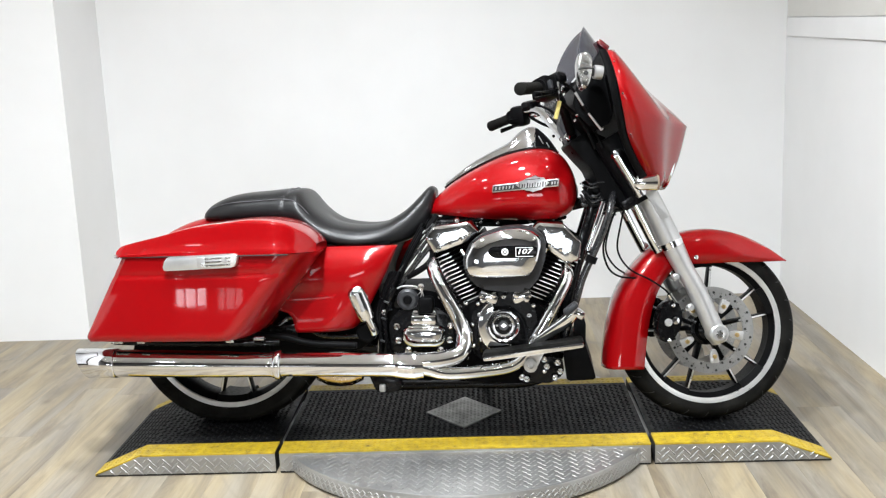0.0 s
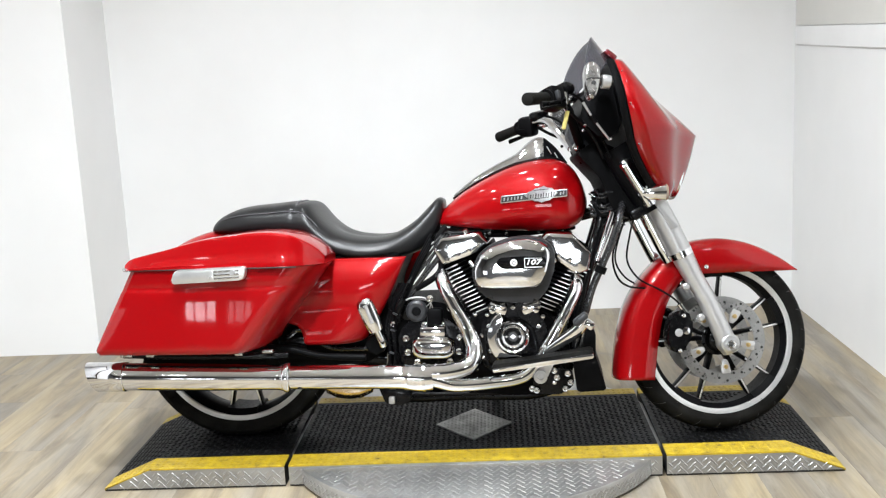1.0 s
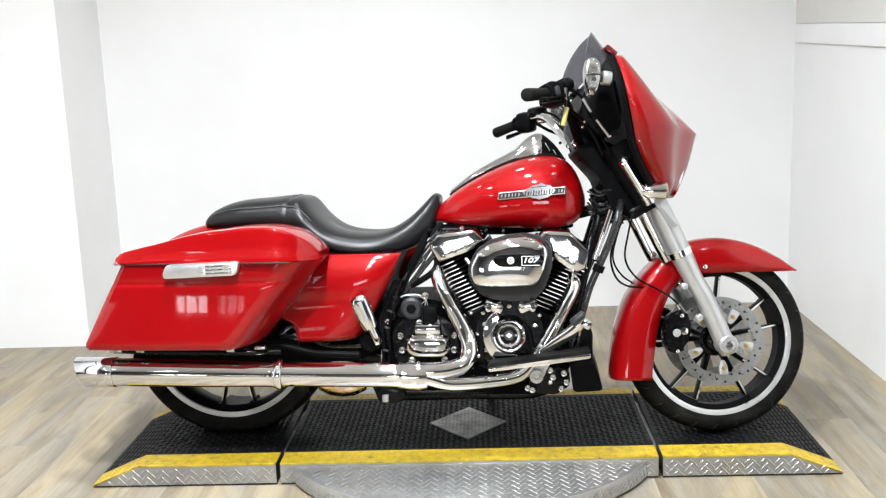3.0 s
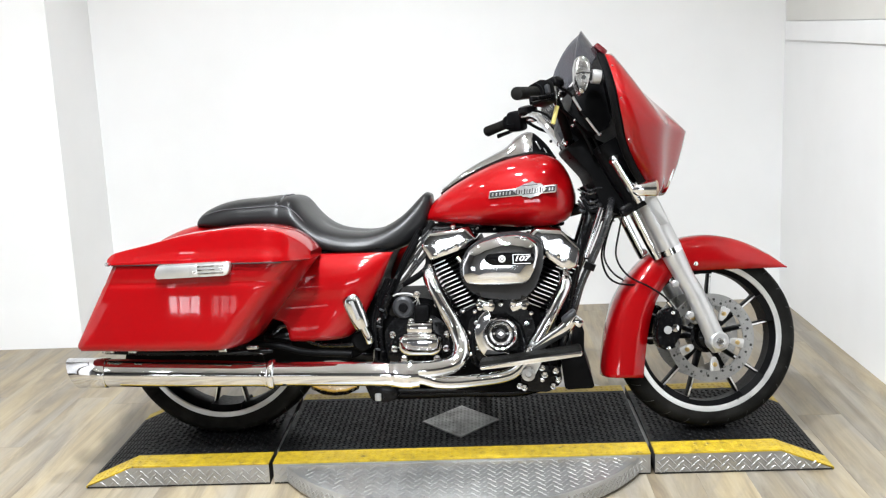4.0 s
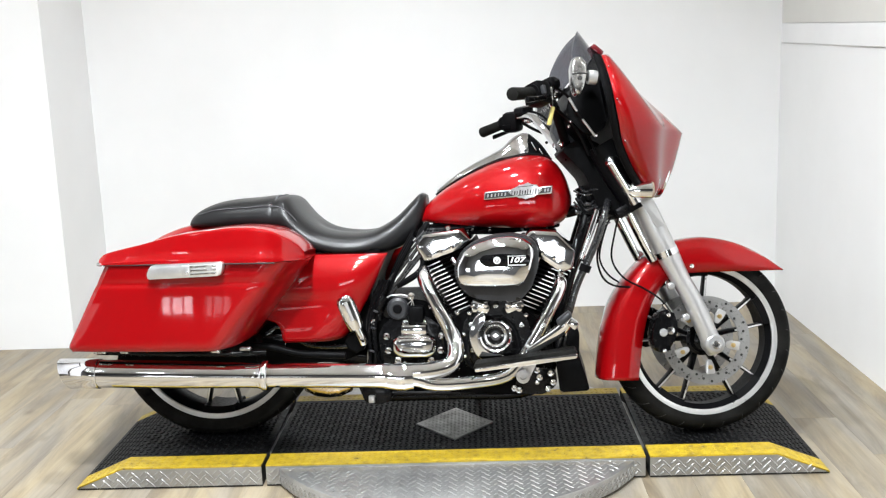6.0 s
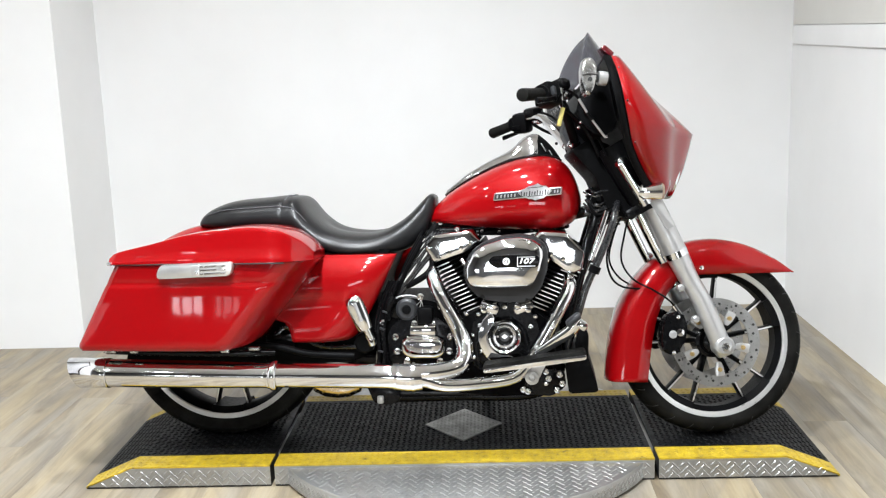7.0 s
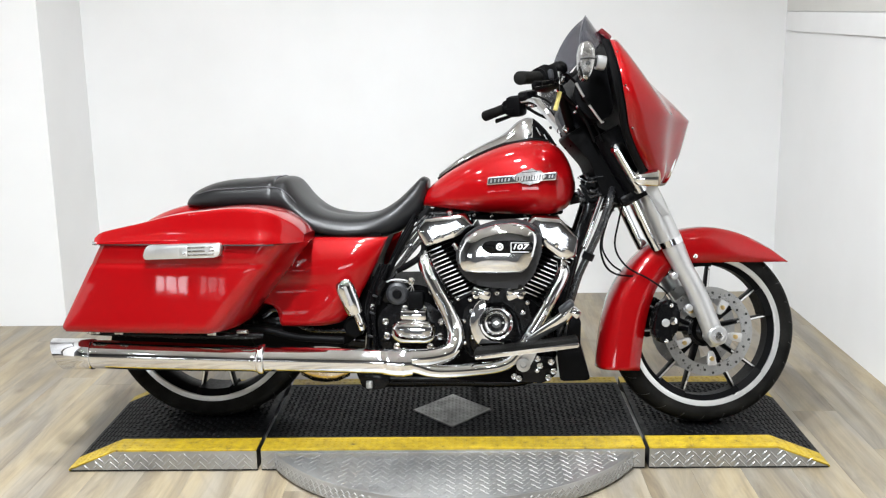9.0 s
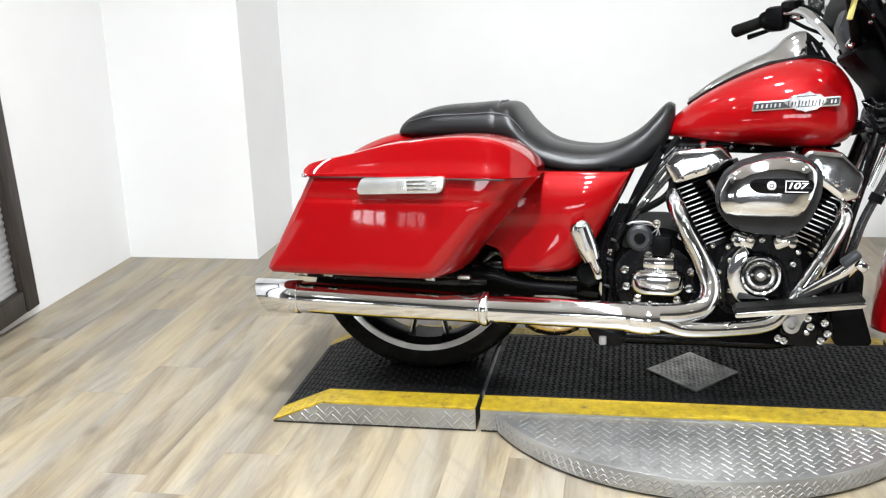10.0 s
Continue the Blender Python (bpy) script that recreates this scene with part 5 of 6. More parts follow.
V0 = np.array((0.139, 0.0, 0.235))
for s in (-1, 1):
    d = np.array((s * math.sin(radians(22.5)), 0, math.cos(radians(22.5))))
    cyl = part("cylinder", lathe([(0.0, 0.12), (0.066, 0.12), (0.066, 0.40), (0.0, 0.40)], V0, d, 32), CRINKLE, BIKE, "black finned engine cylinder")
    side = np.array((d[2], 0, -d[0]))
    for k in range(14):
        f = k / 13
        h = 0.199 + 0.180 * f
        mid_c = -(0.028 + 0.033 * f) if s < 0 else 0.012 + 0.068 * f
        hx, hy = 0.078 + 0.022 * f, 0.140 + 0.008 * f
        base = V0 + d * h
        a, b = mid_c - 0.027, mid_c + 0.027
        outl = [(a, -hy), (b, -hy), (max(b, hx), -hy * 0.86), (max(b, hx), hy * 0.72), (hx * 0.4, hy), (-hx * 0.4, hy), (min(a, -hx), hy * 0.72), (min(a, -hx), -hy * 0.86)]
        fin = loft([[base + side * p[0] + np.array((0, p[1], 0)) + d * t for p in outl] for t in (-0.0015, 0.0015)])
        for face in fin.faces:
            face.material_index = 1 if len(face.verts) == 4 and max(v.co.y for v in face.verts) < -hy * 0.99 else 0
        part("cooling_fin", fin, [CRINKLE, MACHINED], cyl)
    hb = V0 + d * 0.385
    part("cylinder_head", block(tuple(hb), (0.17, 0.27, 0.045), 0.012, (0, s * 24, 0)), CRINKLE, cyl)
    part("pushrod_tube", tube([np.array((0.145 + s * 0.062, -0.200, 0.468)), V0 + d * 0.375 + np.array((s * -0.008, -0.165, 0))], 0.008, 12, 1), CHROME, cyl, "chrome pushrod tube")
rock_r = [(-0.112, 0.622), (-0.086, 0.660), (0.035, 0.674), (0.066, 0.640), (0.036, 0.612), (-0.084, 0.572)]
rock_f = [(0.228, 0.645), (0.250, 0.668), (0.330, 0.662), (0.386, 0.602), (0.378, 0.545), (0.342, 0.532), (0.245, 0.604)]
for ro, tilt in ((rock_r, -24), (rock_f, 24)):
    mid2 = np.mean(ro, axis=0)
    up = np.array((math.sin(radians(tilt)), math.cos(radians(tilt))))
    along = np.array((up[1], -up[0]))
    rk = part("rocker_cover", panel(rounded(ro, 0.008), -0.174, 0.011, 0.31, rows=((1.0, 0.0), (0.985, 0.45), (0.95, 0.75), (0.86, 0.92), (0.6, 1.0), (0.3, 1.02))), CASTCHROME, BIKE, "chrome rocker cover")
    lip = [tuple(mid2 - up * 0.016 + along * sx * 0.074 + up * sz) for sx, sz in ((-1.0, -0.005), (1.0, -0.005), (1.0, 0.005), (-1.0, 0.005))]
    part("rocker_flange", prism(rounded(lip, 0.004), -0.176, 0.13, 0.002, 2), CHROME, rk, "chrome joint flange")
    for k in (-0.055, -0.018, 0.022, 0.056):
        p = mid2 - up * 0.020 + along * k
        part("rocker_bolt", lathe([(0.0, 0.0), (0.0075, 0.0), (0.0075, 0.008), (0.0, 0.010)], (p[0], -0.182, p[1]), (0, -1, 0), 12), CHROME, rk)
    for k in (-0.030, 0.030):
        p = mid2 + up * 0.034 + along * k
        part("cap_bolt", lathe([(0.0, 0.0), (0.009, 0.0), (0.009, 0.008), (0.0, 0.010)], (p[0], -0.12, p[1]), (up[0], -0.5, up[1]), 12), CHROME, rk)

# air cleaner
ac_out = [(0.026, 0.570), (0.048, 0.613), (0.083, 0.637), (0.142, 0.655), (0.192, 0.659), (0.234, 0.650), (0.259, 0.630), (0.263, 0.601), (0.253, 0.559), (0.234, 0.521), (0.215, 0.508), (0.131, 0.506), (0.063, 0.508), (0.038, 0.514), (0.027, 0.534)]
ac_base = [(0.022, 0.530), (0.044, 0.497), (0.072, 0.472), (0.130, 0.464), (0.213, 0.461), (0.230, 0.478), (0.252, 0.504), (0.273, 0.565), (0.274, 0.610), (0.264, 0.636), (0.234, 0.656), (0.190, 0.664), (0.138, 0.660), (0.078, 0.641), (0.042, 0.615), (0.020, 0.568)]
acb = part("air_cleaner", prism(rounded(ac_base, 0.012, 3), -0.300, -0.215, 0.014, 3), GRAPHITE, BIKE, "black air cleaner body under a chrome cover")
part("air_cleaner_cover", panel(rounded(ac_out, 0.010, 3), -0.304, 0.032, 0.02, rows=((1.0, 0.0), (0.985, 0.35), (0.95, 0.66), (0.86, 0.86), (0.6, 0.97), (0.3, 1.0))), CHROME, acb, "polished chrome air cleaner cover")
pill = rounded([(0.096, 0.587), (0.108, 0.605), (0.184, 0.609), (0.249, 0.604), (0.249, 0.583), (0.241, 0.570), (0.116, 0.569)], 0.014, 4)
part("inlay", prism(pill, -0.3405, -0.322, 0.002), BLACK, acb, "black inlay with a number")
part("round_emblem", lathe([(0.0, 0.003), (0.0092, 0.003), (0.011, 0.0), (0.0, 0.0)], (0.151, -0.3405, 0.589), (0, -1, 0), 24), WHITEMARK, acb)
part("emblem_ring", lathe([(0.0036, 0.0036), (0.0056, 0.0036), (0.0056, 0.0028), (0.0036, 0.0028)], (0.151, -0.3405, 0.589), (0, -1, 0), 24, True), BLACK, acb)
tc = bpy.data.curves.new("displacement_number", "FONT")
tc.body, tc.size, tc.extrude, tc.align_x, tc.align_y, tc.shear = "107", 0.029, 0.0012, "CENTER", "CENTER", 0.25
tob = new("displacement_number", tc)
tob.parent = acb
tob.matrix_basis = pose(0.208, -0.3418, 0.589, 90, 0, 0) @ Matrix.Diagonal((1.05, 0.72, 1, 1))
tc.offset = 0.0006
for x0, x1, z0, z1 in ((0.183, 0.236, 0.5735, 0.5755), (0.183, 0.236, 0.6005, 0.602), (0.183, 0.185, 0.5755, 0.6005)):
    part("number_border", prism([(x0, z0), (x1, z0), (x1, z1), (x0, z1)], -0.3418, -0.340), WHITEMARK, acb)
tc.materials.append(WHITEMARK)

# transmission and covers behind the engine
tr = part("transmission", prism(rounded([(-0.255, 0.200), (-0.262, 0.415), (-0.235, 0.456), (-0.100, 0.458), (-0.020, 0.430), (0.000, 0.300), (-0.010, 0.200)], 0.025), -0.190, 0.15, 0.014), CRINKLE, BIKE, "black transmission case")
part("transmission_cover", panel(rounded([(-0.186, 0.290), (-0.190, 0.335), (-0.164, 0.350), (-0.072, 0.350), (-0.046, 0.335), (-0.050, 0.290), (-0.075, 0.276), (-0.160, 0.276)], 0.012), -0.214, 0.022, 0.03), CHROME, tr, "chrome transmission end cover")
part("cover_cap", block((-0.117, -0.215, 0.366), (0.082, 0.040, 0.036), 0.008), CHROME, tr, "small chrome cap")
part("cover_rib", block((-0.117, -0.228, 0.345), (0.100, 0.02, 0.010), 0.004), CHROME, tr)
part("starter_cover", lathe([(0.0, 0.030), (0.026, 0.030), (0.034, 0.024), (0.036, 0.0), (0.0, 0.0)], (-0.168, -0.190, 0.431), (0, -1, 0), 28), SLATE, tr, "dark grey round starter end")
part("starter_hub", lathe([(0.0, 0.008), (0.012, 0.008), (0.015, 0.0), (0.0, 0.0)], (-0.168, -0.220, 0.431), (0, -1, 0), 20), PLASTIC, tr)
part("solenoid", block((-0.110, -0.200, 0.412), (0.050, 0.05, 0.055), 0.010), PLASTIC, tr)
part("oil_filler", tube([(-0.232, -0.195, 0.400), (-0.225, -0.21, 0.440), (-0.21, -0.205, 0.47)], 0.014, 12), BLACK, tr)
for bx, bz in ((-0.144, 0.386), (-0.088, 0.386), (-0.205, 0.345), (-0.200, 0.300), (-0.036, 0.300), (-0.032, 0.345), (-0.125, 0.470), (-0.215, 0.462), (-0.245, 0.390), (-0.06, 0.44), (-0.170, 0.268), (-0.066, 0.268)):
    part("case_bolt", lathe([(0.0, 0.0), (0.0105, 0.0), (0.0105, 0.012), (0.006, 0.014), (0.0, 0.012)], (bx, -0.204, bz), (0, -1, 0), 12), CHROME, tr)
part("upper_hose", tube([(-0.250, -0.15, 0.470), (-0.150, -0.18, 0.510), (-0.090, -0.17, 0.560), (-0.105, -0.14, 0.640), (-0.080, -0.10, 0.690)], 0.010, 10), PLASTIC, BIKE)
for y0, z0 in ((-0.15, 0.655), (-0.17, 0.640), (-0.13, 0.670)):
    part("seat_side_cable", tube([(-0.120, y0, z0), (-0.165, y0 - 0.01, z0 - 0.08), (-0.205, y0 - 0.01, z0 - 0.17), (-0.235, y0, z0 - 0.25)], 0.007, 8), PLASTIC, BIKE)

part("transmission_side", prism(rounded([(-0.222, 0.255), (-0.232, 0.350), (-0.205, 0.395), (-0.150, 0.408), (-0.075, 0.406), (-0.028, 0.370), (-0.024, 0.262), (-0.075, 0.240), (-0.170, 0.240)], 0.016), -0.207, -0.18, 0.007, 3), BLACK, tr, "gloss black transmission side cover")
part("starter_flange", prism(rounded([(-0.222, 0.402), (-0.222, 0.452), (-0.180, 0.468), (-0.128, 0.462), (-0.118, 0.420), (-0.150, 0.400)], 0.014), -0.199, -0.18, 0.005, 3), BLACK, tr)
part("breather_hose", tube([(-0.060, -0.19, 0.455), (-0.030, -0.205, 0.440), (-0.010, -0.208, 0.405), (-0.012, -0.205, 0.36), (-0.005, -0.200, 0.31)], 0.007, 8), BLACK, tr)
for k, (x0, z0, x1, z1) in enumerate(((-0.150, 0.474, -0.116, 0.436), (-0.135, 0.470, -0.128, 0.432), (-0.118, 0.468, -0.142, 0.440))):
    part("thin_wire", tube([(x0, -0.205, z0), ((x0 + x1) / 2 + 0.010, -0.214, (z0 + z1) / 2 + 0.006), (x1, -0.210, z1)], 0.0013, 6, 5), SATIN, tr)
for k in range(6):
    a = radians(200 + 28 * k)
    part("case_rib", tube([(-0.117 + 0.086 * math.cos(a), -0.207, 0.318 + 0.062 * math.sin(a)), (-0.117 + 0.106 * math.cos(a), -0.205, 0.318 + 0.086 * math.sin(a))], 0.0055, 8, 1), BLACK, tr)
for k in range(4):
    x = -0.262 + 0.009 * k
    part("side_cable", tube([(x - 0.006, -0.212, 0.240), (x + 0.006 * (-1) ** k, -0.216, 0.310), (x - 0.004, -0.214, 0.380), (x + 0.012, -0.206, 0.450), (x + 0.040, -0.190, 0.520)], 0.0048 + 0.0008 * (k % 2), 8), BLACK, tr)
for cx, cz in ((-0.252, 0.300), (-0.246, 0.372), (-0.236, 0.425)):
    part("cable_clip", block((cx, -0.220, cz), (0.016, 0.008, 0.006), 0.002, (0, 20, 0)), SLATE, tr)
part("starter_bracket", tube([(-0.218, -0.205, 0.452), (-0.190, -0.210, 0.472), (-0.150, -0.208, 0.474), (-0.130, -0.205, 0.466)], 0.0025, 8), SATIN, tr)
part("shift_rod", tube([(-0.262, -0.19, 0.36), (-0.240, -0.20, 0.30), (-0.236, -0.20, 0.25)], 0.008, 8), BLACK, tr)
part("cam_chest", prism(rounded([(0.036, 0.250), (0.030, 0.340), (0.046, 0.412), (0.090, 0.446), (0.140, 0.456), (0.190, 0.446), (0.236, 0.402), (0.250, 0.330), (0.244, 0.250), (0.15, 0.215)], 0.022), -0.228, -0.19, 0.009, 3), BLACK, case, "gloss black cam chest")
for k in range(4):
    part("case_rib", tube([(0.262 + 0.006 * k, -0.206, 0.385 - 0.045 * k), (0.290 + 0.004 * k, -0.200, 0.345 - 0.045 * k)], 0.006, 8, 1), BLACK, case)
for bx, bz in ((0.040, 0.285), (0.038, 0.352), (0.058, 0.418), (0.232, 0.410), (0.244, 0.335), (0.236, 0.262), (0.275, 0.30), (0.262, 0.200), (0.020, 0.420), (0.018, 0.245)):
    part("chest_bolt", lathe([(0.0, 0.0), (0.0065, 0.0), (0.0065, 0.007), (0.0, 0.008)], (bx, -0.225, bz), (0, -1, 0), 12), CHROME, case)

# exhaust
hd = part("rear_header", tube([(-0.085, -0.195, 0.545), (-0.075, -0.240, 0.520), (-0.040, -0.255, 0.450), (0.000, -0.262, 0.372), (0.018, -0.275, 0.318), (0.004, -0.295, 0.272), (-0.050, -0.315, 0.256), (-0.120, -0.325, 0.252)], [0.021, 0.023, 0.024, 0.025, 0.026, 0.027, 0.027, 0.028], 18), CHROME, BIKE, "chrome rear exhaust header shield")
part("front_header", tube([(0.335, -0.180, 0.520), (0.336, -0.220, 0.495), (0.300, -0.235, 0.420), (0.262, -0.240, 0.350), (0.212, -0.247, 0.272), (0.162, -0.266, 0.226), (0.060, -0.300, 0.216), (-0.040, -0.315, 0.214), (-0.100, -0.325, 0.232), (-0.160, -0.335, 0.246)], [0.018, 0.020, 0.020, 0.021, 0.021, 0.020, 0.020, 0.021, 0.024, 0.026], 18), CHROME, BIKE, "chrome front exhaust header shield")
for hx, hz in ((-0.058, 0.487), (0.010, 0.345), (0.282, 0.385), (0.232, 0.318)):
    part("clamp_screw", block((hx + 0.004, -0.268, hz), (0.014, 0.012, 0.010), 0.003, (0, 40, 0)), SATIN, hd)
col = part("exhaust_collector", tube([(-0.110, -0.335, 0.243), (-0.145, -0.340, 0.242), (-0.185, -0.345, 0.246), (-0.230, -0.350, 0.249), (-0.560, -0.352, 0.252)], [0.040, 0.042, 0.040, 0.0375, 0.0370], 24), CHROME, BIKE, "chrome exhaust pipe shield")
part("collector_clamp", tube([(-0.128, -0.338, 0.243), (-0.136, -0.338, 0.243)], 0.0445, 24, 1), CHROME, col)
muf = part("muffler", tube([(-0.545, -0.352, 0.252), (-0.560, -0.352, 0.252), (-0.575, -0.352, 0.252), (-0.600, -0.352, 0.252), (-0.800, -0.354, 0.256), (-1.080, -0.356, 0.261)], [0.038, 0.0415, 0.0415, 0.0385, 0.0425, 0.0435], 28), CHROME, BIKE, "long chrome muffler")
part("muffler_clamp", tube([(-0.546, -0.352, 0.252), (-0.550, -0.352, 0.252), (-0.558, -0.352, 0.252), (-0.566, -0.352, 0.252), (-0.570, -0.352, 0.252)], [0.041, 0.0460, 0.0475, 0.0460, 0.041], 28, 2), CHROME, muf)
# slash-cut tip
tip = []
for x, r in ((-1.076, 0.0428), (-1.079, 0.0437), (-1.184, 0.0440)):
    tip.append([(x + (-0.020 * math.cos(a) if x < -1.1 else 0), -0.356 + r * math.sin(a), 0.261 + r * math.cos(a)) for a in np.linspace(0, 2 * math.pi, 32, endpoint=False)])
part("muffler_tip", loft(tip, True, False), CHROME, muf, "slash-cut chrome muffler tip", None, 35, 0.003, 1.0)
part("muffler_bore", tube([(-1.02, -0.356, 0.261), (-1.165, -0.356, 0.261)], 0.036, 24, 1), UNDER, muf)
part("catalyst", lathe([(0.0, -0.085), (0.030, -0.075), (0.046, -0.04), (0.050, 0.0), (0.046, 0.04), (0.030, 0.075), (0.0, 0.085)], (-0.405, -0.16, 0.190), (1, 0, 0), 28), HEATED, BIKE, "heat-tinted crossover pipe under the frame")
part("lower_bracket", prism(rounded([(-0.288, 0.128), (-0.298, 0.180), (-0.250, 0.196), (-0.200, 0.165), (-0.200, 0.132), (-0.240, 0.122)], 0.014), -0.185, -0.12, 0.006), BLACK, BIKE)
part("bracket_bolt", block((-0.262, -0.19, 0.140), (0.020, 0.014, 0.024), 0.004), SATIN, BIKE)

# foot controls on both sides
for s in (-1, 1):
    fb = part("floorboard", prism(rounded([(0.072, 0.266), (0.080, 0.280), (0.230, 0.298), (0.375, 0.321), (0.384, 0.310), (0.230, 0.286)], 0.005), s * 0.272, s * 0.340, 0.004), RUBBER, BIKE, "black rubber rider floorboard")
    part("floorboard_pan", prism(rounded([(0.078, 0.256), (0.078, 0.268), (0.230, 0.288), (0.382, 0.310), (0.382, 0.296), (0.230, 0.274)], 0.004), s * 0.276, s * 0.346, 0.003), CHROME, fb, "chrome floorboard edge")
    part("floorboard_bracket", prism(rounded([(0.190, 0.262), (0.268, 0.276), (0.240, 0.220), (0.224, 0.206), (0.204, 0.214)], 0.010), s * 0.250, s * 0.262, 0.004), SATIN, fb)
    part("bracket_pivot", lathe([(0.0, 0.0), (0.021, 0.0), (0.021, 0.010), (0.010, 0.012), (0.008, 0.004), (0.0, 0.004)], (0.220, s * 0.262, 0.226), (0, s, 0), 20), SATIN, fb)
    pg = part("passenger_peg", tube([(-0.326, s * 0.285, 0.478), (-0.320, s * 0.286, 0.464), (-0.300, s * 0.282, 0.412), (-0.288, s * 0.278, 0.380)], [0.020, 0.028, 0.028, 0.023], 16, 4, 0.7), CHROME, BIKE, "folded chrome passenger peg")
    part("peg_pad", tube([(-0.316, s * 0.300, 0.466), (-0.296, s * 0.296, 0.408)], 0.008, 10, 1), SATIN, pg)
    part("peg_fork", tube([(-0.288, s * 0.270, 0.382), (-0.276, s * 0.262, 0.350), (-0.272, s * 0.252, 0.330)], [0.012, 0.013, 0.012], 12), CHROME, pg)
    part("peg_mount", lathe([(0.0, 0.0), (0.034, 0.0), (0.034, 0.028), (0.026, 0.034), (0.0, 0.034)], (-0.300, s * 0.205, 0.330), (0, s, 0), 8), PLASTIC, pg)
bp = part("brake_pedal", tube([(0.235, -0.262, 0.300), (0.290, -0.275, 0.338), (0.335, -0.290, 0.372), (0.366, -0.300, 0.410)], [0.013, 0.018, 0.019, 0.014], 14, 6, 0.7), CHROME, BIKE, "chrome brake pedal arm")
part("pedal_pad", block((0.346, -0.310, 0.410), (0.050, 0.050, 0.020), 0.007, (0, -38, 0)), SLATE, bp, "black rubber pedal pad")
part("pedal_cap", block((0.372, -0.300, 0.392), (0.024, 0.046, 0.030), 0.006, (0, -52, 0)), CHROME, bp)
mc = part("rear_master_cylinder", prism(rounded([(0.190, 0.166), (0.200, 0.220), (0.260, 0.246), (0.318, 0.240), (0.325, 0.190), (0.280, 0.160)], 0.014), -0.225, -0.19, 0.008), BLACK, BIKE, "black lower engine mount and brake cylinder")
for bx, bz in ((0.192, 0.182), (0.206, 0.176), (0.270, 0.216), (0.304, 0.228), (0.296, 0.180), (0.312, 0.200), (0.262, 0.238)):
    part("mount_bolt", lathe([(0.0, 0.0), (0.0095, 0.0), (0.0095, 0.008), (0.005, 0.010), (0.0, 0.008)], (bx, -0.226, bz), (0, -1, 0), 12), CHROME, mc)
part("skid_rod", tube([(-0.230, -0.150, 0.150), (0.000, -0.152, 0.152), (0.190, -0.155, 0.160)], 0.009, 10), BLACK, BIKE)
part("oil_pan", block((-0.03, 0.0, 0.155), (0.42, 0.24, 0.05), 0.015), CRINKLE, BIKE)
# side stand on the far side
st = part("side_stand", tube([(0.080, 0.160, 0.170), (0.060, 0.230, 0.095), (0.045, 0.285, 0.040)], 0.014, 12), BLACK, BIKE, "black side stand leg")

# ---- turntable and deck ----
DX0, DS0, DS1, DX1, DY0, DY1 = -1.197, -0.606, 0.578, 1.130, -0.336, 0.304
RAMP_L, RAMP_R = -1.050, 0.969


def lozenges(spots, size, height, drop=None):
    """Raised tread marks, turned this way and that, as one mesh. spots: (centre, right, up, normal, flip)."""
    bm = bmesh.new()
    for c, u, v, w, flip in spots:
        c, u, v, w = (np.array(q, float) for q in (c, u, v, w))
        a = radians(45 if flip else -45)
        d, e = u * math.cos(a) + v * math.sin(a), -u * math.sin(a) + v * math.cos(a)
        L, W = size
        ring = [c + d * L, c + d * L * 0.4 + e * W, c - d * L * 0.4 + e * W, c - d * L, c - d * L * 0.4 - e * W, c + d * L * 0.4 - e * W]
        top = [bm.verts.new(tuple(c + d * L * f + w * height)) for f in (0.5, -0.5)]
        r = [bm.verts.new(tuple(p)) for p in ring]
        for tri in ((r[0], r[1], top[0]), (r[1], r[2], top[1], top[0]), (r[2], r[3], top[1]), (r[3], r[4], top[1]), (r[4], r[5], top[0], top[1]), (r[5], r[0], top[0])):
            bm.faces.new(tri)
    return bm


def deck_z(x):
    return float(np.interp(x, [DX0, RAMP_L, RAMP_R, DX1], [0.004, DECK - 0.006, DECK - 0.006, 0.004]))


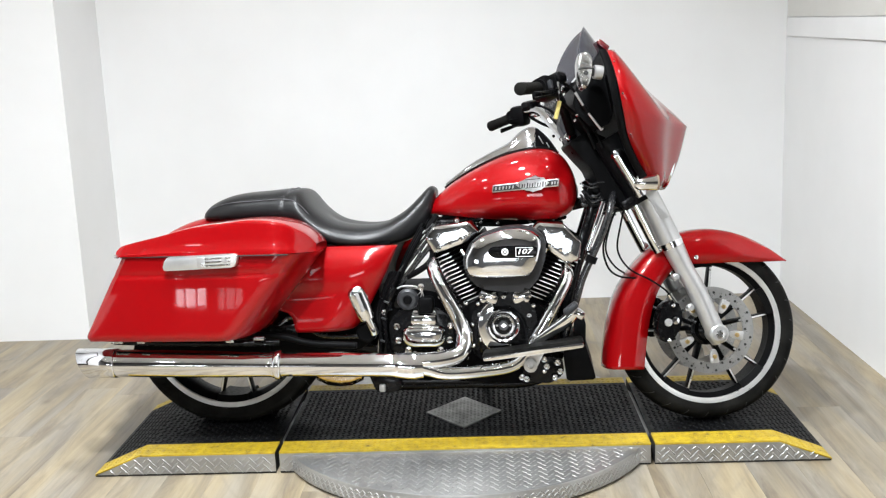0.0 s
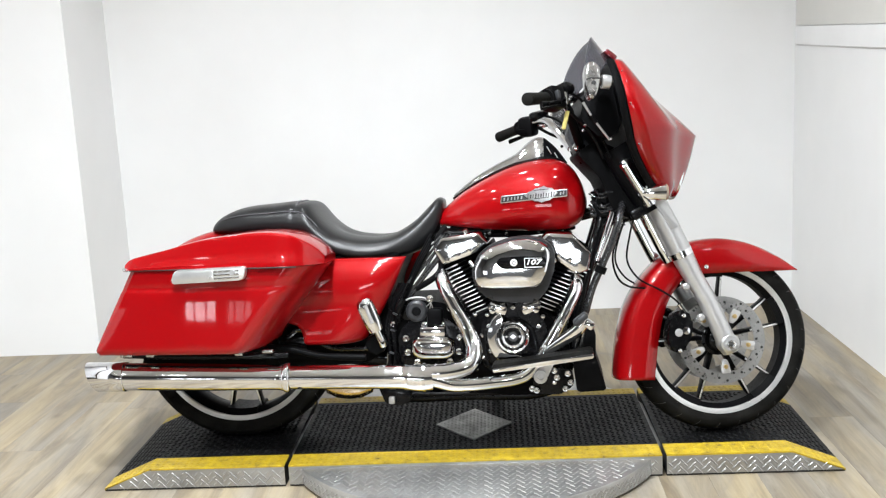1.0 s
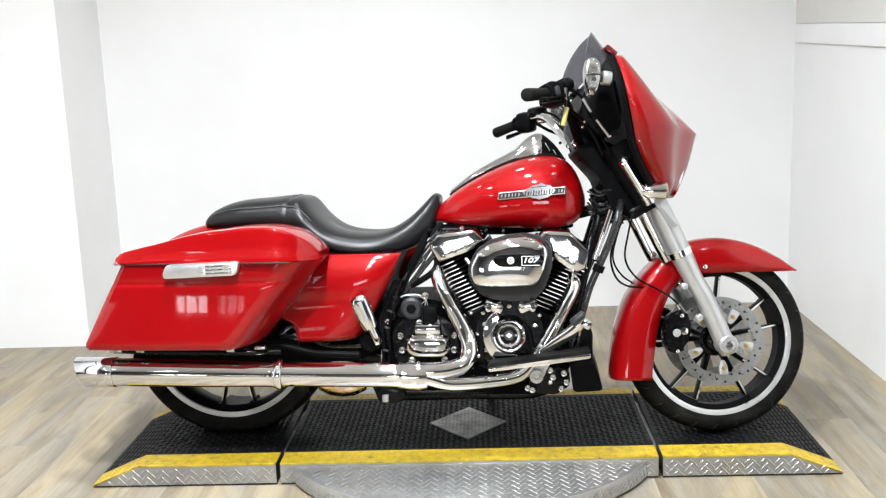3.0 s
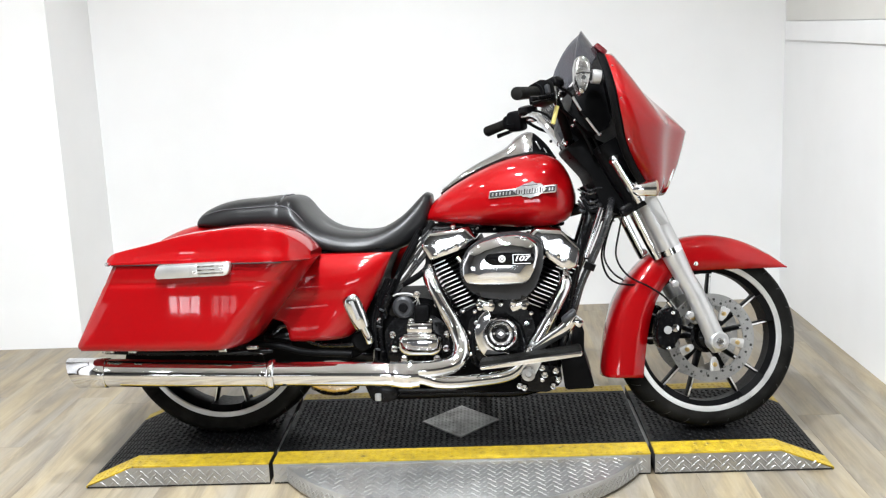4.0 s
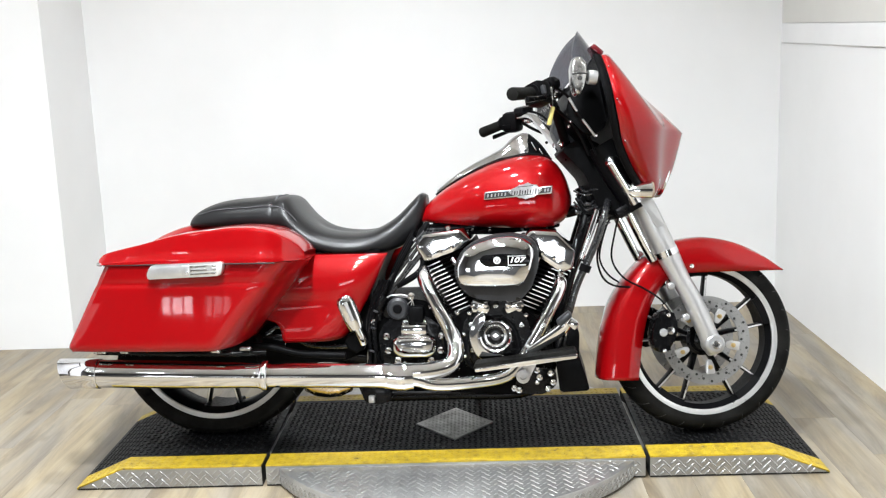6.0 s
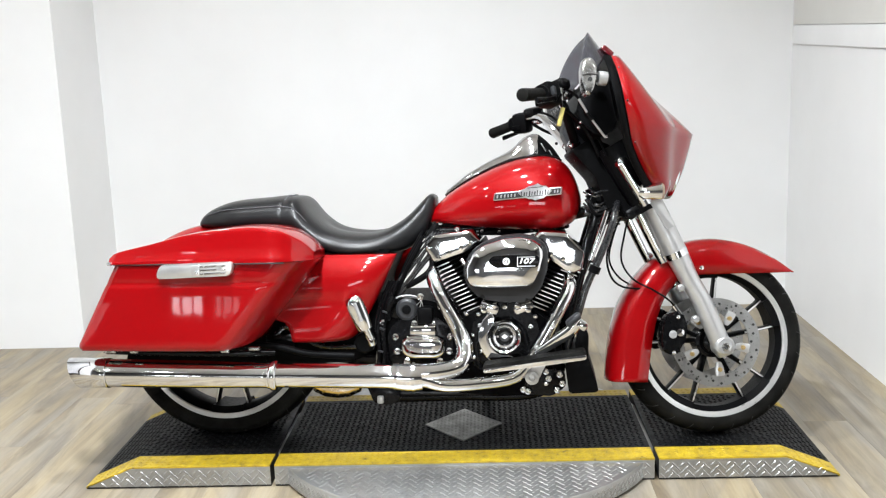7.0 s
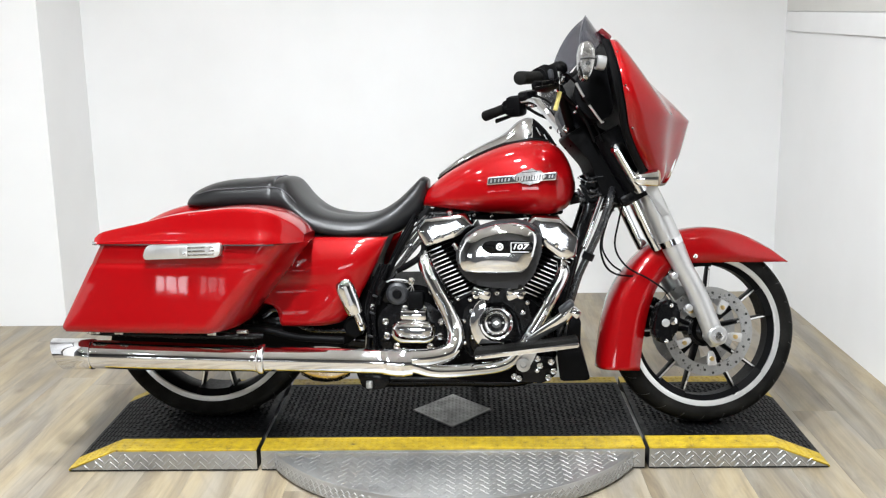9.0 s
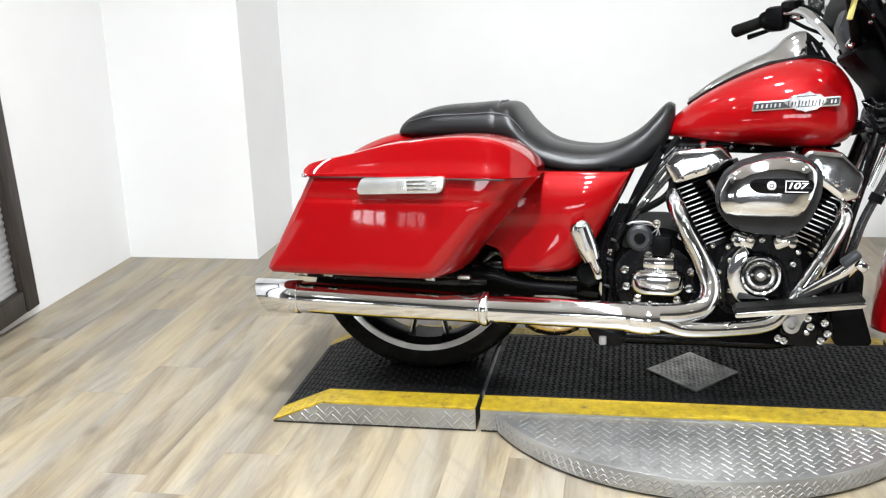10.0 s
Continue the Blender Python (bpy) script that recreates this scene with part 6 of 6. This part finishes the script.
def deck_part(name, x0, x1, label):
    g = 0.007
    a, b = x0 + (g if x0 > DX0 else 0), x1 - (g if x1 < DX1 else 0)
    top = [x for x in (a, RAMP_L, RAMP_R, b) if a <= x <= b]
    outline = [(a, 0.001)] + [(x, deck_z(x)) for x in top] + [(b, 0.001)]
    outline = [p for i, p in enumerate(outline) if i == 0 or p != outline[i - 1]]
    root = thing(name, pose(0, 0, 0), label, "platform", "deck sections")
    part("deck_body", prism(outline, DY0 + 0.004, DY1, 0.0), UNDER, root)
    # sheet skirts front and back, lifted so the black body gives a shadow line
    for y, t in ((DY0, 0.0035), (DY1 + 0.0035, -0.0035)):
        lifted = [(x, max(z, 0.0075)) for x, z in outline if z > 0.0075 or x in (a, b)]
        lifted = [p for i, p in enumerate(lifted) if i == 0 or p != lifted[i - 1]]
        part("skirt", prism(lifted, y, y + t, 0), PLATE, root, "aluminium tread plate skirt")
    # top strips: stripe, mat, stripe
    def strip(nm, y0, y1, mat, lift, lab):
        rings = []
        for x in top:
            z = deck_z(x)
            rings.append([(x, y0, z + 0.0005), (x, y1, z + 0.0005), (x, y1, z + lift), (x, y0, z + lift)])
        return part(nm, loft(rings), mat, root, lab)
    strip("yellow_stripe", DY0, DY0 + 0.088, YELLOW, 0.0062, "worn yellow safety stripe")
    strip("tread_mat", DY0 + 0.0885, DY1 - 0.0605, MAT, 0.006, "black rubber tread mat")
    strip("yellow_stripe", DY1 - 0.060, DY1, YELLOW, 0.0062, "worn yellow safety stripe")
    # raised marks on the mat
    spots, spots2 = [], []
    px = 0.0185
    nx = int((b - a - 0.02) / px)
    for i in range(nx):
        x = a + 0.012 + (i + 0.5) * px
        z = deck_z(x)
        dz = (deck_z(x + 0.004) - deck_z(x - 0.004)) / 0.008
        u = np.array((1, 0, dz)) / math.hypot(1, dz)
        w = np.array((-dz, 0, 1)) / math.hypot(1, dz)
        ny = int((DY1 - DY0 - 0.165) / px)
        for j in range(ny):
            y = DY0 + 0.097 + (j + 0.5) * px
            if abs(x + 0.016) / 0.136 + abs(y + 0.020) / 0.158 < 1.0:
                continue
            spots.append(((x, y, z + 0.0061), u, (0, 1, 0), w, (i + j) % 2))
        for y in (DY0 + 0.016, DY0 + 0.036, DY0 + 0.056, DY0 + 0.074, DY1 - 0.045, DY1 - 0.02):
            spots2.append(((x, y, z + 0.0062), u, (0, 1, 0), w, (i + int(y * 1000)) % 2))
    tagged(part("tread_relief", lozenges(spots, (0.0094, 0.0032), 0.0024), MAT, root, "", None, 20), kind="stuff")
    tagged(part("stripe_relief", lozenges(spots2, (0.0080, 0.0028), 0.0016), YELLOW, root, "", None, 20), kind="stuff")
    # tread marks on the front skirt
    spots = []
    for i in range(int((b - a) / 0.023)):
        x = a + (i + 0.5) * 0.023
        for j, z in enumerate((0.014, 0.026, 0.038, 0.050, 0.060)):
            if z < deck_z(x) - 0.006:
                spots.append(((x + 0.0115 * (j % 2), DY0 - 0.0001, z), (1, 0, 0), (0, 0, 1), (0, -1, 0), (i + j) % 2))
    tagged(part("skirt_relief", lozenges(spots, (0.0125, 0.0026), 0.0019), PLATE, root, "", None, 20), kind="stuff")
    return root


deck_part("turntable_deck", DX0, DS0, "black ramped deck end with yellow edges")
mid = deck_part("turntable_deck", DS0, DS1, "black middle deck with yellow edges and metal diamond")
deck_part("turntable_deck", DS1, DX1, "black ramped deck end under the front wheel")
part("diamond_plate", prism([(-0.147, 0.0), (-0.016, -0.146), (0.113, 0.0), (-0.016, 0.150)], 0, 0.0046), PLATEDIRTY, mid, "scuffed aluminium diamond inlay", Matrix.Translation((0, -0.022, DECK - 0.0005)) @ Matrix.Rotation(radians(90), 4, "X") @ Matrix.Translation((0, 0, 0)))
spots = []
for i in range(-14, 15):
    for j in range(-14, 15):
        x, y = -0.016 + i * 0.0125, -0.020 + j * 0.0125
        if abs(x + 0.016) / 0.122 + abs(y + 0.020) / 0.138 < 1.0:
            spots.append(((x, y, DECK + 0.0042), (1, 0, 0), (0, 1, 0), (0, 0, 1), (i + j) % 2))
tagged(part("diamond_relief", lozenges(spots, (0.0064, 0.0024), 0.0011), PLATEDIRTY, mid, "", None, 20), kind="stuff")

TR, TC, TH = 0.632, (-0.010, -0.026), 0.060
disc = thing("turntable_disc", pose(TC[0], TC[1], 0), "round aluminium tread plate turntable top", "turntable")
part("plate", lathe([(0.0, 0.008), (TR - 0.004, 0.008), (TR - 0.003, TH - 0.005), (TR - 0.005, TH - 0.001), (TR - 0.008, TH), (0.0, TH)], (0, 0, 0), (0, 0, 1), 128), PLATE, disc, "aluminium tread plate", None, 30)
# black ring set back under the plate, its colour standing in for gap shadow
part("base_gap_shade", lathe([(0.0, 0.0005), (TR - 0.012, 0.0005), (TR - 0.012, 0.009), (0.0, 0.009)], (0, 0, 0), (0, 0, 1), 96), UNDER, disc)
spots = []
for i in range(-28, 29):
    for j in range(-40, 1):
        x, y = (i + 0.5 * (j % 2)) * 0.024, j * 0.0165
        if math.hypot(x, y) < TR - 0.016 and y < -0.30:
            spots.append(((x, y, TH + 0.0001), (1, 0, 0), (0, 1, 0), (0, 0, 1), (i + j) % 2))
n = 170
for k in range(n):
    a = math.pi * (1.0 + k / n)
    u = (-math.sin(a), math.cos(a), 0)
    w = (math.cos(a), math.sin(a), 0)
    for j, z in enumerate((0.017, 0.030, 0.043)):
        aa = a + 0.5 * j * math.pi / n
        w = (math.cos(aa), math.sin(aa), 0)
        spots.append(((w[0] * (TR - 0.0035), w[1] * (TR - 0.0035), z), (-w[1], w[0], 0), (0, 0, 1), w, (k + j) % 2))
tagged(part("tread_relief", lozenges(spots, (0.0112, 0.0026), 0.0019), PLATE, disc, "", None, 20), kind="stuff")

# ---- floor planks ----
fl = part("floor", block(((HX0 + HX1) / 2, (YREAR + YB) / 2, -0.055), (HX1 - HX0 + 0.3, YB - YREAR + 0.3, 0.10), 0), JOINT)
tagged(fl, "oak laminate plank floor with scuffed turning marks", "floor", "", "structure")
PWID, PLEN = 0.152, 1.22


def plank_mesh(length):
    bm = block((0, 0, -0.0035), (PWID - 0.0003, length - 0.0004, 0.007), 0.0004, None, 1)
    me = bpy.data.meshes.new("plank")
    bm.to_mesh(me)
    bm.free()
    me.materials.append(OAK)
    return me


full = plank_mesh(PLEN)
rnd = random.Random(7)
cols = int((HX1 - HX0) / PWID) + 1
rest_v, rest_f = [], []
for i in range(cols):
    x = HX0 + (i + 0.5) * PWID - 0.01
    y = YREAR - rnd.uniform(0, PLEN)
    while y < YB + 0.1:
        mid_y = y + PLEN / 2
        y += PLEN
        in_bay = XL - 0.2 < x < XR + 0.2
        if mid_y > YOPEN + 0.75 and not in_bay:
            continue
        if mid_y > -3.6 and -3.4 < x < 2.6:
            ob = new("plank", full)
            ob.parent = fl
            ob.location = (x, mid_y, 0.0)
        else:
            base = len(rest_v)
            rest_v += [(v.co.x + x, v.co.y + mid_y, v.co.z) for v in full.vertices]
            rest_f += [[base + k for k in p.vertices] for p in full.polygons]
rest = bpy.data.meshes.new("hall_planks")
rest.from_pydata(rest_v, [], rest_f)
rest.materials.append(OAK)
far_floor = new("hall_planks", rest)
far_floor.parent = fl
tagged(far_floor, kind="stuff")
